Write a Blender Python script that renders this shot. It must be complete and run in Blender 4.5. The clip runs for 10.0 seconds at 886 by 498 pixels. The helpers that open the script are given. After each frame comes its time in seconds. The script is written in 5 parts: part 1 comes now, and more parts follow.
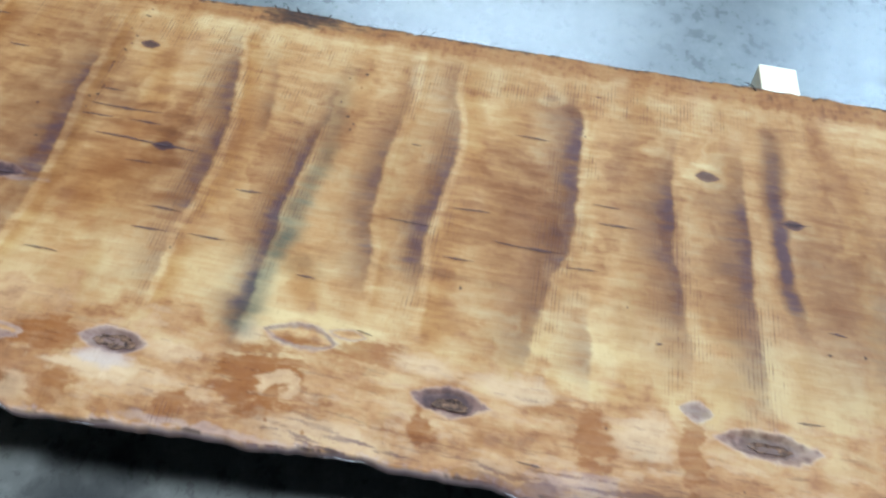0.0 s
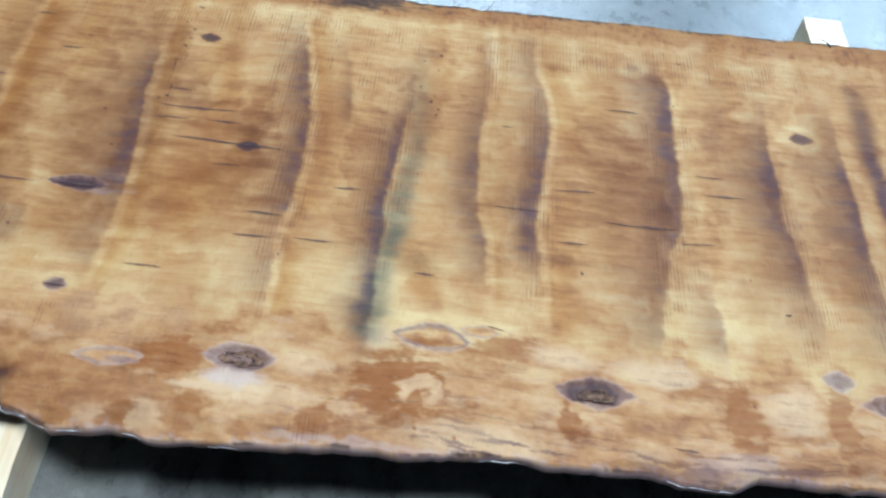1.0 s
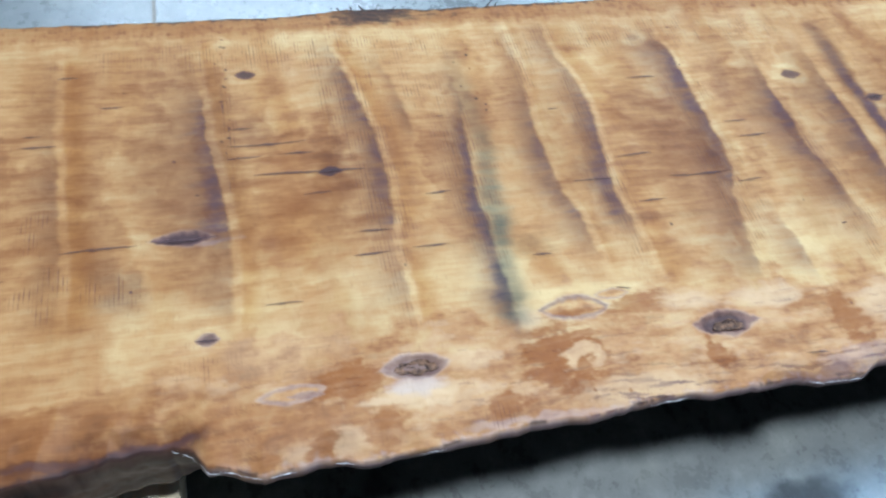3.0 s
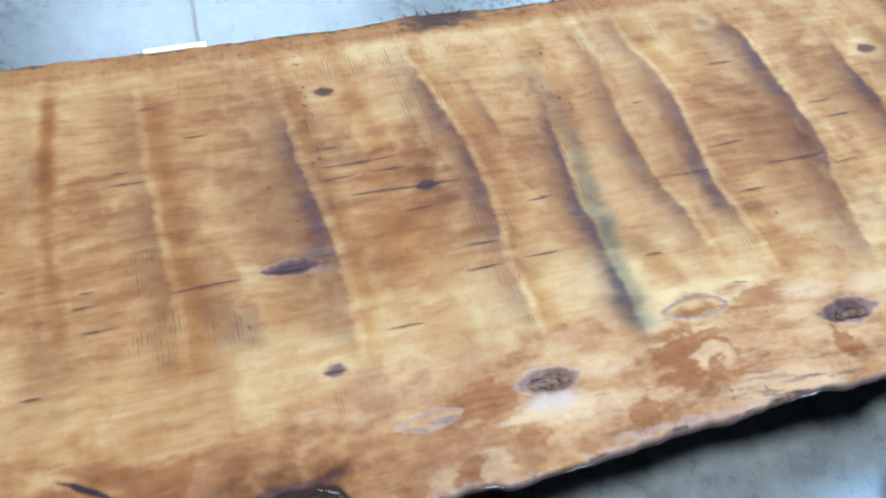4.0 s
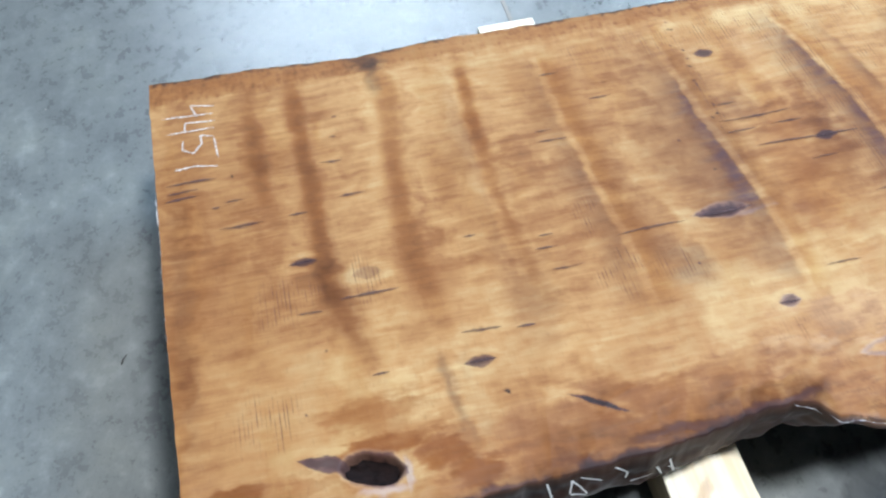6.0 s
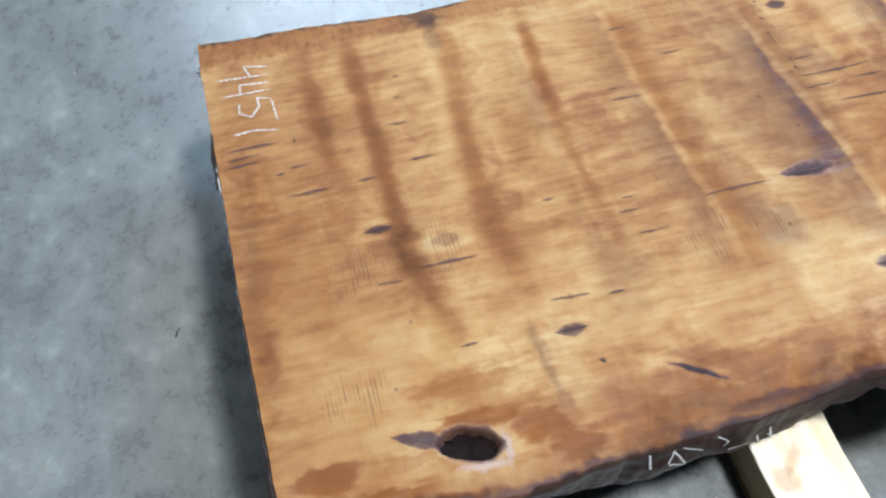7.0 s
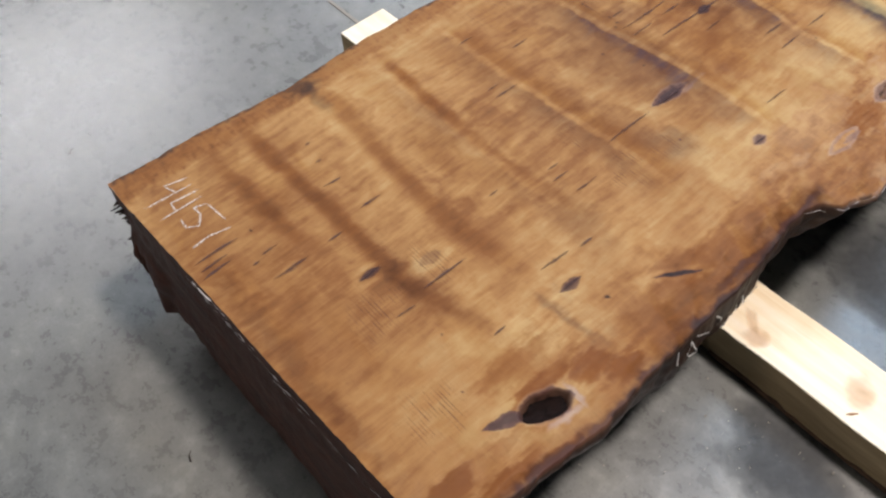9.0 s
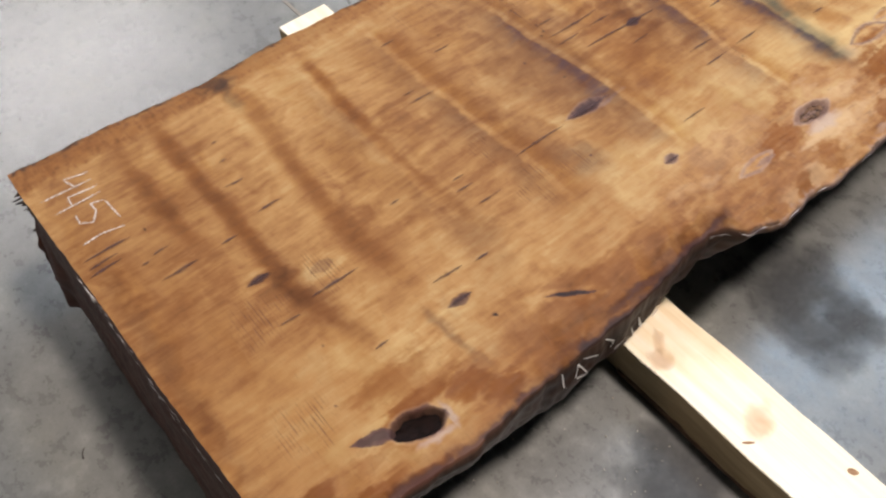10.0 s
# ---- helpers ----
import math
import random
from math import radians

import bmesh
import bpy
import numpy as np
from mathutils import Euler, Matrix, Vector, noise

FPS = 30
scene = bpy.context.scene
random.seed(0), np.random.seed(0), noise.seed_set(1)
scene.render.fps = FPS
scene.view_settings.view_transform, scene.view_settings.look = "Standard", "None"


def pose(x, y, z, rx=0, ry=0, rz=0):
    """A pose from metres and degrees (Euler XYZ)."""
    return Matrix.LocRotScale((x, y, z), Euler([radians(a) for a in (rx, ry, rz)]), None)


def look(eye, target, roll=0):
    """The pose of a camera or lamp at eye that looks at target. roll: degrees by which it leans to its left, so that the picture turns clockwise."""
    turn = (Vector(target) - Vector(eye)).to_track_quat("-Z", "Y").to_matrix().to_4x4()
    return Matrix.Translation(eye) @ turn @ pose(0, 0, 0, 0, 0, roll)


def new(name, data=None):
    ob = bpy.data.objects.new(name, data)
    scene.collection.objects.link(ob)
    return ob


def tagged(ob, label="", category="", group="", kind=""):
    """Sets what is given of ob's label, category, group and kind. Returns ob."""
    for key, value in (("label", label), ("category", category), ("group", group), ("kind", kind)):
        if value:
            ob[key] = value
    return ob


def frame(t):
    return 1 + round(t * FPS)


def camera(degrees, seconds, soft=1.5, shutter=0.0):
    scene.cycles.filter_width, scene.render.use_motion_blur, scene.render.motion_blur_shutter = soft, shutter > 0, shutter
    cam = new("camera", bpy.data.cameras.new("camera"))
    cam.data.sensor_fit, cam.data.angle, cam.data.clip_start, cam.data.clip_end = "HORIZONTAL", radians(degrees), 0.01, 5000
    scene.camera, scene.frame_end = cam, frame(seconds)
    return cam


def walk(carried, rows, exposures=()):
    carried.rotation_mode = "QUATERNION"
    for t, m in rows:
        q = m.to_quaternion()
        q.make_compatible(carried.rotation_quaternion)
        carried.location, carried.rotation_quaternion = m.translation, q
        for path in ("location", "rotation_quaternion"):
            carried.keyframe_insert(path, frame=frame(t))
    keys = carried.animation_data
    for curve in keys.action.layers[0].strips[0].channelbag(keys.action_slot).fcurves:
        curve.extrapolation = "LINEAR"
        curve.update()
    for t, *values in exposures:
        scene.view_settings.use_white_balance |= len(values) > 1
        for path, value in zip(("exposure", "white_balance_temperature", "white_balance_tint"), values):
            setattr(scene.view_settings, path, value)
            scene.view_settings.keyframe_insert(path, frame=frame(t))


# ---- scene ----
cam = camera(54.2, 10.0, soft=2.3)
# seconds, eye in metres, turn in degrees
ROWS = [
    (0.0, 1.1109, -0.9108, 0.9385, 38.005, -4.445, 9.567),
    (0.5, 1.0068, -0.8967, 0.9226, 36.853, -4.178, 9.775),
    (1.0, 0.9441, -0.8909, 0.9195, 35.919, -4.374, 4.368),
    (1.5, 0.8854, -0.8984, 0.919, 36.377, -7.023, 0.204),
    (2.0, 0.8039, -0.9186, 0.9306, 37.676, -7.263, -6.225),
    (2.5, 0.7223, -0.9395, 0.9386, 37.968, -7.196, -9.715),
    (2.7, 0.692, -0.932, 0.934, 37.832, -6.987, -10.67),
    (3.8, 0.562, -0.85, 0.911, 37.031, -3.925, -15.842),
    (4.0, 0.5405, -0.8467, 0.9149, 36.937, -4.135, -16.232),
    (4.5, 0.4382, -0.8521, 0.9317, 37.127, -2.657, -18.313),
    (5.0, 0.3154, -0.8506, 0.9298, 36.568, -2.03, -17.705),
    (5.5, 0.2389, -0.8471, 0.938, 36.445, -0.44, -16.023),
    (6.0, 0.1869, -0.8486, 0.939, 36.594, 1.538, -12.946),
    (6.2, 0.1758, -0.85, 0.9399, 36.544, 2.26, -11.736),
    (7.3, 0.0554, -0.7505, 0.9111, 31.266, -0.068, -18.145),
    (7.5, 0.0211, -0.7158, 0.9193, 29.94, -1.29, -22.109),
    (8.0, -0.0325, -0.7043, 0.9308, 31.956, -0.202, -29.592),
    (8.5, -0.1141, -0.7526, 0.9604, 33.665, 1.287, -39.326),
    (9.0, -0.1175, -0.7755, 0.9829, 36.128, 2.341, -41.053),
    (9.5, -0.0627, -0.8026, 0.9815, 36.407, 2.14, -39.101),
    (10.0, -0.0079, -0.8296, 0.9795, 35.46, 1.089, -38.837),
]
# seconds, stops, white balance: the picture starts cool and bright and turns warmer and darker towards the end
EXPOSURES = [(0.0, -0.42, 5230, 3), (2.5, -0.33, 5220, 5), (4.5, -0.20, 5100, 5), (6.0, -0.15, 5560, 8), (7.9, -0.17, 5880, 11), (8.6, -0.60, 6520, 17), (9.2, -0.69, 7050, 20), (10.0, -0.64, 7250, 21)]
walk(cam, [(t, pose(x, y, z, rx, ry, rz)) for t, x, y, z, rx, ry, rz in ROWS], EXPOSURES)

# ---- light: ceiling lamps of a workshop hall, lit walls ----
world = bpy.data.worlds.new("hall_air")
scene.world = world
world.use_nodes = True
world.node_tree.nodes["Background"].inputs["Color"].default_value = (0.5, 0.55, 0.62, 1)
world.node_tree.nodes["Background"].inputs["Strength"].default_value = 0.02


def lamp(name, eye, target, sx, sy, watts, colour):
    data = bpy.data.lights.new(name, "AREA")
    data.shape, data.size, data.size_y, data.energy, data.color = "RECTANGLE", sx, sy, watts, colour
    ob = new(name, data)
    ob.matrix_world = look(eye, target)
    return ob


lamp("ceiling_lamp", (1.42, -1.28, 4.4), (0.9, -0.3, 0.0), 0.55, 0.55, 356, (1.0, 0.97, 0.92))
lamp("strip_lamp", (0.8, 5.9, 4.4), (0.7, 2.8, 0.0), 2.8, 1.2, 255, (0.88, 0.95, 1.0))
lamp("strip_lamp", (5.2, 6.3, 4.4), (4.0, 3.2, 0.0), 2.6, 0.9, 255, (0.78, 0.90, 1.0))
lamp("strip_lamp", (-4.4, 0.3, 4.4), (-1.0, 0.0, 0.0), 0.6, 3.0, 100, (1.0, 0.98, 0.94))
lamp("strip_lamp", (3.5, 0.7, 4.4), (2.2, -0.2, 0.0), 3.4, 1.1, 275, (0.46, 0.73, 1.0))

TOP, BASE, LONG = 0.2225, 0.066, 2.05  # slab top, slab underside, slab length


# ---- numbers: value noise on arrays ----
LATTICE = np.random.RandomState(7).rand(256, 256)


def vnoise(x, y, seed=0):
    x, y = np.asarray(x, float) + seed * 17.31, np.asarray(y, float) + seed * 9.17
    xi, yi = np.floor(x).astype(int), np.floor(y).astype(int)
    fx, fy = x - xi, y - yi
    fx, fy = fx * fx * (3 - 2 * fx), fy * fy * (3 - 2 * fy)
    a, b = LATTICE[xi % 256, yi % 256], LATTICE[(xi + 1) % 256, yi % 256]
    c, d = LATTICE[xi % 256, (yi + 1) % 256], LATTICE[(xi + 1) % 256, (yi + 1) % 256]
    return (a * (1 - fx) + b * fx) * (1 - fy) + (c * (1 - fx) + d * fx) * fy


def fbm(x, y, seed=0, octaves=4):
    total, amp, norm = 0.0, 1.0, 0.0
    for n in range(octaves):
        total, norm = total + amp * vnoise(x * 2**n, y * 2**n, seed + n), norm + amp
        amp *= 0.5
    return total / norm


TURNS = np.random.RandomState(19).rand(256, 256) * 2 * np.pi


def pnoise(x, y, seed=0):
    x, y = np.asarray(x, float) + seed * 17.31, np.asarray(y, float) + seed * 9.17
    xi, yi = np.floor(x).astype(int), np.floor(y).astype(int)
    fx, fy = x - xi, y - yi
    sx, sy = fx**3 * (fx * (fx * 6 - 15) + 10), fy**3 * (fy * (fy * 6 - 15) + 10)

    def corner(i, j):
        turn = TURNS[(xi + i) % 256, (yi + j) % 256]
        return np.cos(turn) * (fx - i) + np.sin(turn) * (fy - j)

    low = corner(0, 0) * (1 - sx) + corner(1, 0) * sx
    high = corner(0, 1) * (1 - sx) + corner(1, 1) * sx
    return low * (1 - sy) + high * sy


def cloud(x, y, seed=0, octaves=4):
    """Smooth gradient noise in octaves, about 0 to 1."""
    total, amp, norm = 0.0, 1.0, 0.0
    for n in range(octaves):
        total, norm = total + amp * pnoise(x * 2**n, y * 2**n, seed + n), norm + amp
        amp *= 0.55
    return 0.5 + 1.05 * total / norm


def step(a, b, v):
    t = np.clip((v - a) / (b - a), 0, 1)
    return t * t * (3 - 2 * t)


def glide(q, at, values):
    """Smooth values between the rising stations at, level beyond both ends."""
    at, values = np.array(at, float), np.array(values, float)
    slope = np.gradient(values, at)
    q = np.clip(q, at[0], at[-1])
    k = np.clip(np.searchsorted(at, q) - 1, 0, len(at) - 2)
    wide = at[k + 1] - at[k]
    t = (q - at[k]) / wide
    a, b = values[k], values[k + 1]
    return a + t * t * (3 - 2 * t) * (b - a) + wide * (t * (1 - t) ** 2 * slope[k] - t * t * (1 - t) * slope[k + 1])


# ---- materials ----
def nodes_of(name):
    mat = bpy.data.materials.new(name)
    mat.use_nodes = True
    tree = mat.node_tree
    return mat, tree, tree.nodes["Principled BSDF"]


def node(tree, kind, **values):
    made = tree.nodes.new(kind)
    for key, value in values.items():
        made.inputs[key.replace("_", " ")].default_value = value
    return made


def coords(tree, scale, turn=(0, 0, 0)):
    tex = node(tree, "ShaderNodeTexCoord")
    mapping = node(tree, "ShaderNodeMapping", Scale=scale, Rotation=turn)
    tree.links.new(tex.outputs["Object"], mapping.inputs["Vector"])
    return mapping.outputs["Vector"]


def noise_tex(tree, scale, size=1.0, detail=4.0, rough=0.55):
    tex = node(tree, "ShaderNodeTexNoise", Scale=size, Detail=detail, Roughness=rough)
    tree.links.new(coords(tree, scale), tex.inputs["Vector"])
    return tex.outputs["Fac"]


def ramp(tree, fac, stops):
    made = node(tree, "ShaderNodeValToRGB")
    made.color_ramp.elements[0].position, made.color_ramp.elements[1].position = stops[0][0], stops[-1][0]
    for n, (where, colour) in enumerate(stops):
        if 0 < n < len(stops) - 1:
            made.color_ramp.elements.new(where)
    for el, (where, colour) in zip(made.color_ramp.elements, stops):
        el.position, el.color = where, (*colour, 1)
    tree.links.new(fac, made.inputs["Fac"])
    return made.outputs["Color"]


def mix(tree, fac, a, b, blend="MIX"):
    made = node(tree, "ShaderNodeMixRGB")
    made.blend_type = blend
    for value, key in ((fac, "Fac"), (a, "Color1"), (b, "Color2")):
        if isinstance(value, (int, float)):
            made.inputs[key].default_value = value
        elif isinstance(value, tuple):
            made.inputs[key].default_value = (*value, 1)
        else:
            tree.links.new(value, made.inputs[key])
    return made.outputs["Color"]


def calc(tree, operation, a, b=0.5, clamp=False):
    made = node(tree, "ShaderNodeMath")
    made.operation, made.use_clamp = operation, clamp
    for n, value in enumerate((a, b)):
        if isinstance(value, (int, float)):
            made.inputs[n].default_value = value
        else:
            tree.links.new(value, made.inputs[n])
    return made.outputs[0]


def bump(tree, bsdf, height, depth, strength=1.0):
    made = node(tree, "ShaderNodeBump", Strength=strength, Distance=depth)
    tree.links.new(height, made.inputs["Height"])
    tree.links.new(made.outputs["Normal"], bsdf.inputs["Normal"])


def slab_wood():
    """Redwood sawn lengthwise: honey and brown figure, plum, green and rust stains from the mesh's own layers, fine grain and saw lines."""
    mat, tree, bsdf = nodes_of("redwood")
    layers = []
    for name in ("figure", "stain", "tint"):
        layer = node(tree, "ShaderNodeVertexColor")
        layer.layer_name = name
        split = node(tree, "ShaderNodeSeparateColor")
        tree.links.new(layer.outputs["Color"], split.inputs["Color"])
        layers += [*split.outputs[:3], layer.outputs["Alpha"]]
    tone, plum, rust, pale, green, pink, char, saw, haze, gold, _, _ = layers
    grain = noise_tex(tree, (14, 150, 60), 1.0, 5.0, 0.6)
    fine = noise_tex(tree, (45, 900, 200), 1.0, 3.0, 0.6)
    value = calc(tree, "ADD", tone, calc(tree, "MULTIPLY", calc(tree, "SUBTRACT", grain, 0.5), 0.26))
    value = calc(tree, "ADD", value, calc(tree, "MULTIPLY", calc(tree, "SUBTRACT", fine, 0.5), 0.20), True)
    colour = ramp(tree, value, [(0.0, DARK), (0.35, BROWN), (0.62, HONEY), (1.0, LIGHT)])
    colour = mix(tree, gold, colour, mix(tree, 1.0, colour, GOLD, "MULTIPLY"))
    colour = mix(tree, pink, colour, mix(tree, 0.55, colour, PINK))
    colour = mix(tree, calc(tree, "MULTIPLY", rust, 1.0, True), colour, mix(tree, 0.42, RUST, mix(tree, 1.0, colour, (0.66, 0.45, 0.30), "MULTIPLY")))
    colour = mix(tree, pale, colour, PALE)
    colour = mix(tree, calc(tree, "MULTIPLY", haze, 0.65), colour, HAZE)
    colour = mix(tree, plum, colour, mix(tree, 1.0, colour, PLUM_TINT, "MULTIPLY"))
    colour = mix(tree, calc(tree, "MULTIPLY", calc(tree, "SUBTRACT", plum, 0.62), 1.1, True), colour, PLUM)
    colour = mix(tree, calc(tree, "MULTIPLY", green, 1.0, True), colour, mix(tree, 0.5, GREEN, mix(tree, 1.0, colour, (0.30, 0.40, 0.50), "MULTIPLY")))
    colour = mix(tree, char, colour, CHAR)
    wave = node(tree, "ShaderNodeTexWave", Scale=1.0, Distortion=5.0, Detail=3.0, Detail_Scale=1.4)
    wave.bands_direction = "X"
    tree.links.new(coords(tree, (76, 3, 3)), wave.inputs["Vector"])
    gaps = ramp(tree, noise_tex(tree, (120, 45, 10), 1.0, 3.0, 0.6), [(0.42, (0, 0, 0)), (0.62, (1, 1, 1))])
    lines = calc(tree, "MULTIPLY", calc(tree, "MULTIPLY", calc(tree, "POWER", wave.outputs["Fac"], 4.0), saw), gaps)
    colour = mix(tree, calc(tree, "MULTIPLY", lines, 0.68), colour, (0.10, 0.045, 0.03))
    pores = ramp(tree, noise_tex(tree, (420, 90, 90), 1.0, 2.0, 0.5), [(0.60, (0, 0, 0)), (0.74, (1, 1, 1))])
    colour = mix(tree, calc(tree, "MULTIPLY", pores, 0.16), colour, (0.085, 0.036, 0.020))
    flame = noise_tex(tree, (55, 26, 26), 1.0, 5.0, 0.62)
    colour = mix(tree, 0.16, colour, ramp(tree, flame, [(0.30, (0.36, 0.33, 0.30)), (0.5, (0.5, 0.5, 0.5)), (0.70, (0.62, 0.64, 0.66))]), "OVERLAY")
    tree.links.new(colour, bsdf.inputs["Base Color"])
    rough = calc(tree, "ADD", calc(tree, "MULTIPLY", grain, 0.22), 0.40)
    tree.links.new(rough, bsdf.inputs["Roughness"])
    bsdf.inputs["Specular IOR Level"].default_value = 0.09
    height = calc(tree, "ADD", calc(tree, "MULTIPLY", fine, 0.35), calc(tree, "SUBTRACT", calc(tree, "MULTIPLY", grain, 0.5), calc(tree, "MULTIPLY", lines, 0.5)))
    bump(tree, bsdf, height, 0.0009, 0.6)
    return mat


DARK, BROWN, HONEY, LIGHT = (0.090, 0.038, 0.016), (0.222, 0.099, 0.036), (0.352, 0.193, 0.075), (0.48, 0.340, 0.158)
PINK, RUST, PALE, PLUM = (0.32, 0.165, 0.078), (0.180, 0.068, 0.019), (0.46, 0.312, 0.172), (0.072, 0.046, 0.056)
GREEN, CHAR, HAZE, GOLD = (0.050, 0.052, 0.042), (0.022, 0.015, 0.015), (0.37, 0.305, 0.285), (0.74, 0.58, 0.35)
PLUM_TINT = (0.285, 0.238, 0.40)


def concrete():
    mat, tree, bsdf = nodes_of("sealed_concrete")
    broad = noise_tex(tree, (1.3, 1.3, 1.3), 1.0, 5.0, 0.6)
    mottle = noise_tex(tree, (9, 9, 9), 1.0, 7.0, 0.68)
    scuff = noise_tex(tree, (34, 26, 30), 1.0, 6.0, 0.72)
    speck = noise_tex(tree, (240, 240, 240), 1.0, 2.0, 0.6)
    colour = ramp(tree, broad, [(0.28, (0.108, 0.112, 0.106)), (0.5, (0.142, 0.147, 0.139)), (0.72, (0.180, 0.185, 0.174))])
    colour = mix(tree, 0.5, colour, ramp(tree, mottle, [(0.34, (0.28, 0.28, 0.29)), (0.5, (0.5, 0.5, 0.5)), (0.66, (0.70, 0.69, 0.64))]), "OVERLAY")
    colour = mix(tree, 0.42, colour, ramp(tree, scuff, [(0.34, (0.34, 0.34, 0.34)), (0.52, (0.5, 0.5, 0.5)), (0.66, (0.85, 0.85, 0.84))]), "OVERLAY")
    colour = mix(tree, 0.6, colour, ramp(tree, speck, [(0.26, (0.22, 0.22, 0.22)), (0.40, (0.5, 0.5, 0.5)), (0.66, (0.5, 0.5, 0.5)), (0.78, (0.80, 0.79, 0.77))]), "OVERLAY")
    tree.links.new(colour, bsdf.inputs["Base Color"])
    worn = calc(tree, "ADD", calc(tree, "MULTIPLY", mottle, 0.25), calc(tree, "MULTIPLY", scuff, 0.75))
    rough = ramp(tree, worn, [(0.34, (0.23, 0.23, 0.23)), (0.66, (0.36, 0.36, 0.36))])
    tree.links.new(rough, bsdf.inputs["Roughness"])
    bsdf.inputs["Specular IOR Level"].default_value = 0.62
    bump(tree, bsdf, calc(tree, "ADD", mottle, calc(tree, "ADD", calc(tree, "MULTIPLY", scuff, 0.6), calc(tree, "MULTIPLY", speck, 0.10))), 0.0010, 0.55)
    return mat


def plain(name, low, high, rough=0.6, scale=(8, 8, 8), depth=0.001, metal=0.0, spec=0.4):
    mat, tree, bsdf = nodes_of(name)
    fac = noise_tex(tree, scale, 1.0, 5.0, 0.6)
    tree.links.new(ramp(tree, fac, [(0.3, low), (0.7, high)]), bsdf.inputs["Base Color"])
    bsdf.inputs["Roughness"].default_value, bsdf.inputs["Metallic"].default_value = rough, metal
    bsdf.inputs["Specular IOR Level"].default_value = spec
    bump(tree, bsdf, fac, depth, 0.7)
    return mat


def soft_mark(name, low, high, scale, keep=(0.25, 0.55), rough=0.8, crumble=0.9):
    """A stain, check or chalk dust that thins out towards its rim (layer 'fade') and breaks up over the grain."""
    mat, tree, bsdf = nodes_of(name)
    layer = node(tree, "ShaderNodeVertexColor")
    layer.layer_name = "fade"
    fac = noise_tex(tree, scale, 1.0, 4.0, 0.65)
    tree.links.new(ramp(tree, fac, [(0.3, low), (0.7, high)]), bsdf.inputs["Base Color"])
    bsdf.inputs["Roughness"].default_value = rough
    bsdf.inputs["Specular IOR Level"].default_value = 0.2
    cover = calc(tree, "ADD", layer.outputs["Color"], calc(tree, "MULTIPLY", calc(tree, "SUBTRACT", fac, 0.5), crumble))
    span = node(tree, "ShaderNodeMapRange", From_Min=keep[0], From_Max=keep[1])
    tree.links.new(cover, span.inputs["Value"])
    tree.links.new(span.outputs["Result"], bsdf.inputs["Alpha"])
    return mat


def pine():
    mat, tree, bsdf = nodes_of("pale_pine")
    ring = noise_tex(tree, (60, 2.2, 60), 1.0, 4.0, 0.5)
    fine = noise_tex(tree, (400, 12, 400), 1.0, 3.0, 0.5)
    blot = noise_tex(tree, (9, 6, 9), 1.0, 4.0, 0.6)
    colour = ramp(tree, ring, [(0.3, (0.84, 0.72, 0.50)), (0.5, (0.89, 0.81, 0.62)), (0.7, (0.91, 0.86, 0.72))])
    colour = mix(tree, calc(tree, "MULTIPLY", ramp(tree, blot, [(0.55, (0, 0, 0)), (0.75, (1, 1, 1))]), 0.5), colour, (0.66, 0.44, 0.22))
    colour = mix(tree, 0.25, colour, ramp(tree, fine, [(0.3, (0.3, 0.3, 0.3)), (0.7, (0.7, 0.7, 0.7))]), "OVERLAY")
    tree.links.new(colour, bsdf.inputs["Base Color"])
    bsdf.inputs["Roughness"].default_value = 0.6
    bump(tree, bsdf, calc(tree, "ADD", ring, fine), 0.0008, 0.5)
    return mat


REDWOOD, CONCRETE, PINE = slab_wood(), concrete(), pine()
# for the beam's side away from the key lamp, its shade in the colour
SHADED_PINE = plain("shaded_pine", (0.27, 0.195, 0.105), (0.56, 0.43, 0.25), 0.75, (30, 5, 40), 0.001)
WALL = plain("painted_wall", (0.30, 0.31, 0.32), (0.38, 0.38, 0.38), 0.8, (2, 2, 2))
CEILING = plain("ceiling_paint", (0.25, 0.26, 0.27), (0.32, 0.32, 0.32), 0.8, (2, 2, 2))
END = plain("waxed_end_grain", (0.030, 0.009, 0.007), (0.090, 0.028, 0.017), 0.5, (10, 30, 60), 0.004, 0.0, 0.25)
BARK = plain("rough_bark", (0.024, 0.009, 0.006), (0.105, 0.034, 0.018), 0.8, (40, 40, 90), 0.004, 0.0, 0.2)
SHRED = plain("dark_shreds", (0.012, 0.009, 0.008), (0.05, 0.028, 0.02), 0.8, (60, 60, 60))
# off-white for highlights modelled on the sawn end and the live edge
HIGHLIGHT = plain("sealer_highlight", (0.45, 0.42, 0.42), (0.72, 0.70, 0.70), 0.25, (50, 50, 50), 0.001, 0.0, 0.6)
KNOT = plain("knot_core", (0.014, 0.009, 0.010), (0.21, 0.115, 0.066), 0.75, (150, 220, 120), 0.006, 0.0, 0.2)
# near-black bowl that makes the knot hole read deep
HOLLOW = plain("black_hollow", (0.004, 0.003, 0.003), (0.016, 0.009, 0.008), 0.85, (60, 120, 60), 0.004, 0.0, 0.1)
CHECK = soft_mark("dark_check", (0.028, 0.017, 0.020), (0.095, 0.052, 0.052), (60, 300, 100), (0.12, 0.75))
CHALK = soft_mark("white_chalk", (0.58, 0.50, 0.42), (0.80, 0.73, 0.66), (420, 420, 420), (0.26, 1.55), 0.9, 2.2)
NOTE = soft_mark("chalk_note", (0.80, 0.78, 0.75), (0.92, 0.91, 0.89), (260, 260, 260), (0.1, 1.0), 0.9, 1.6)
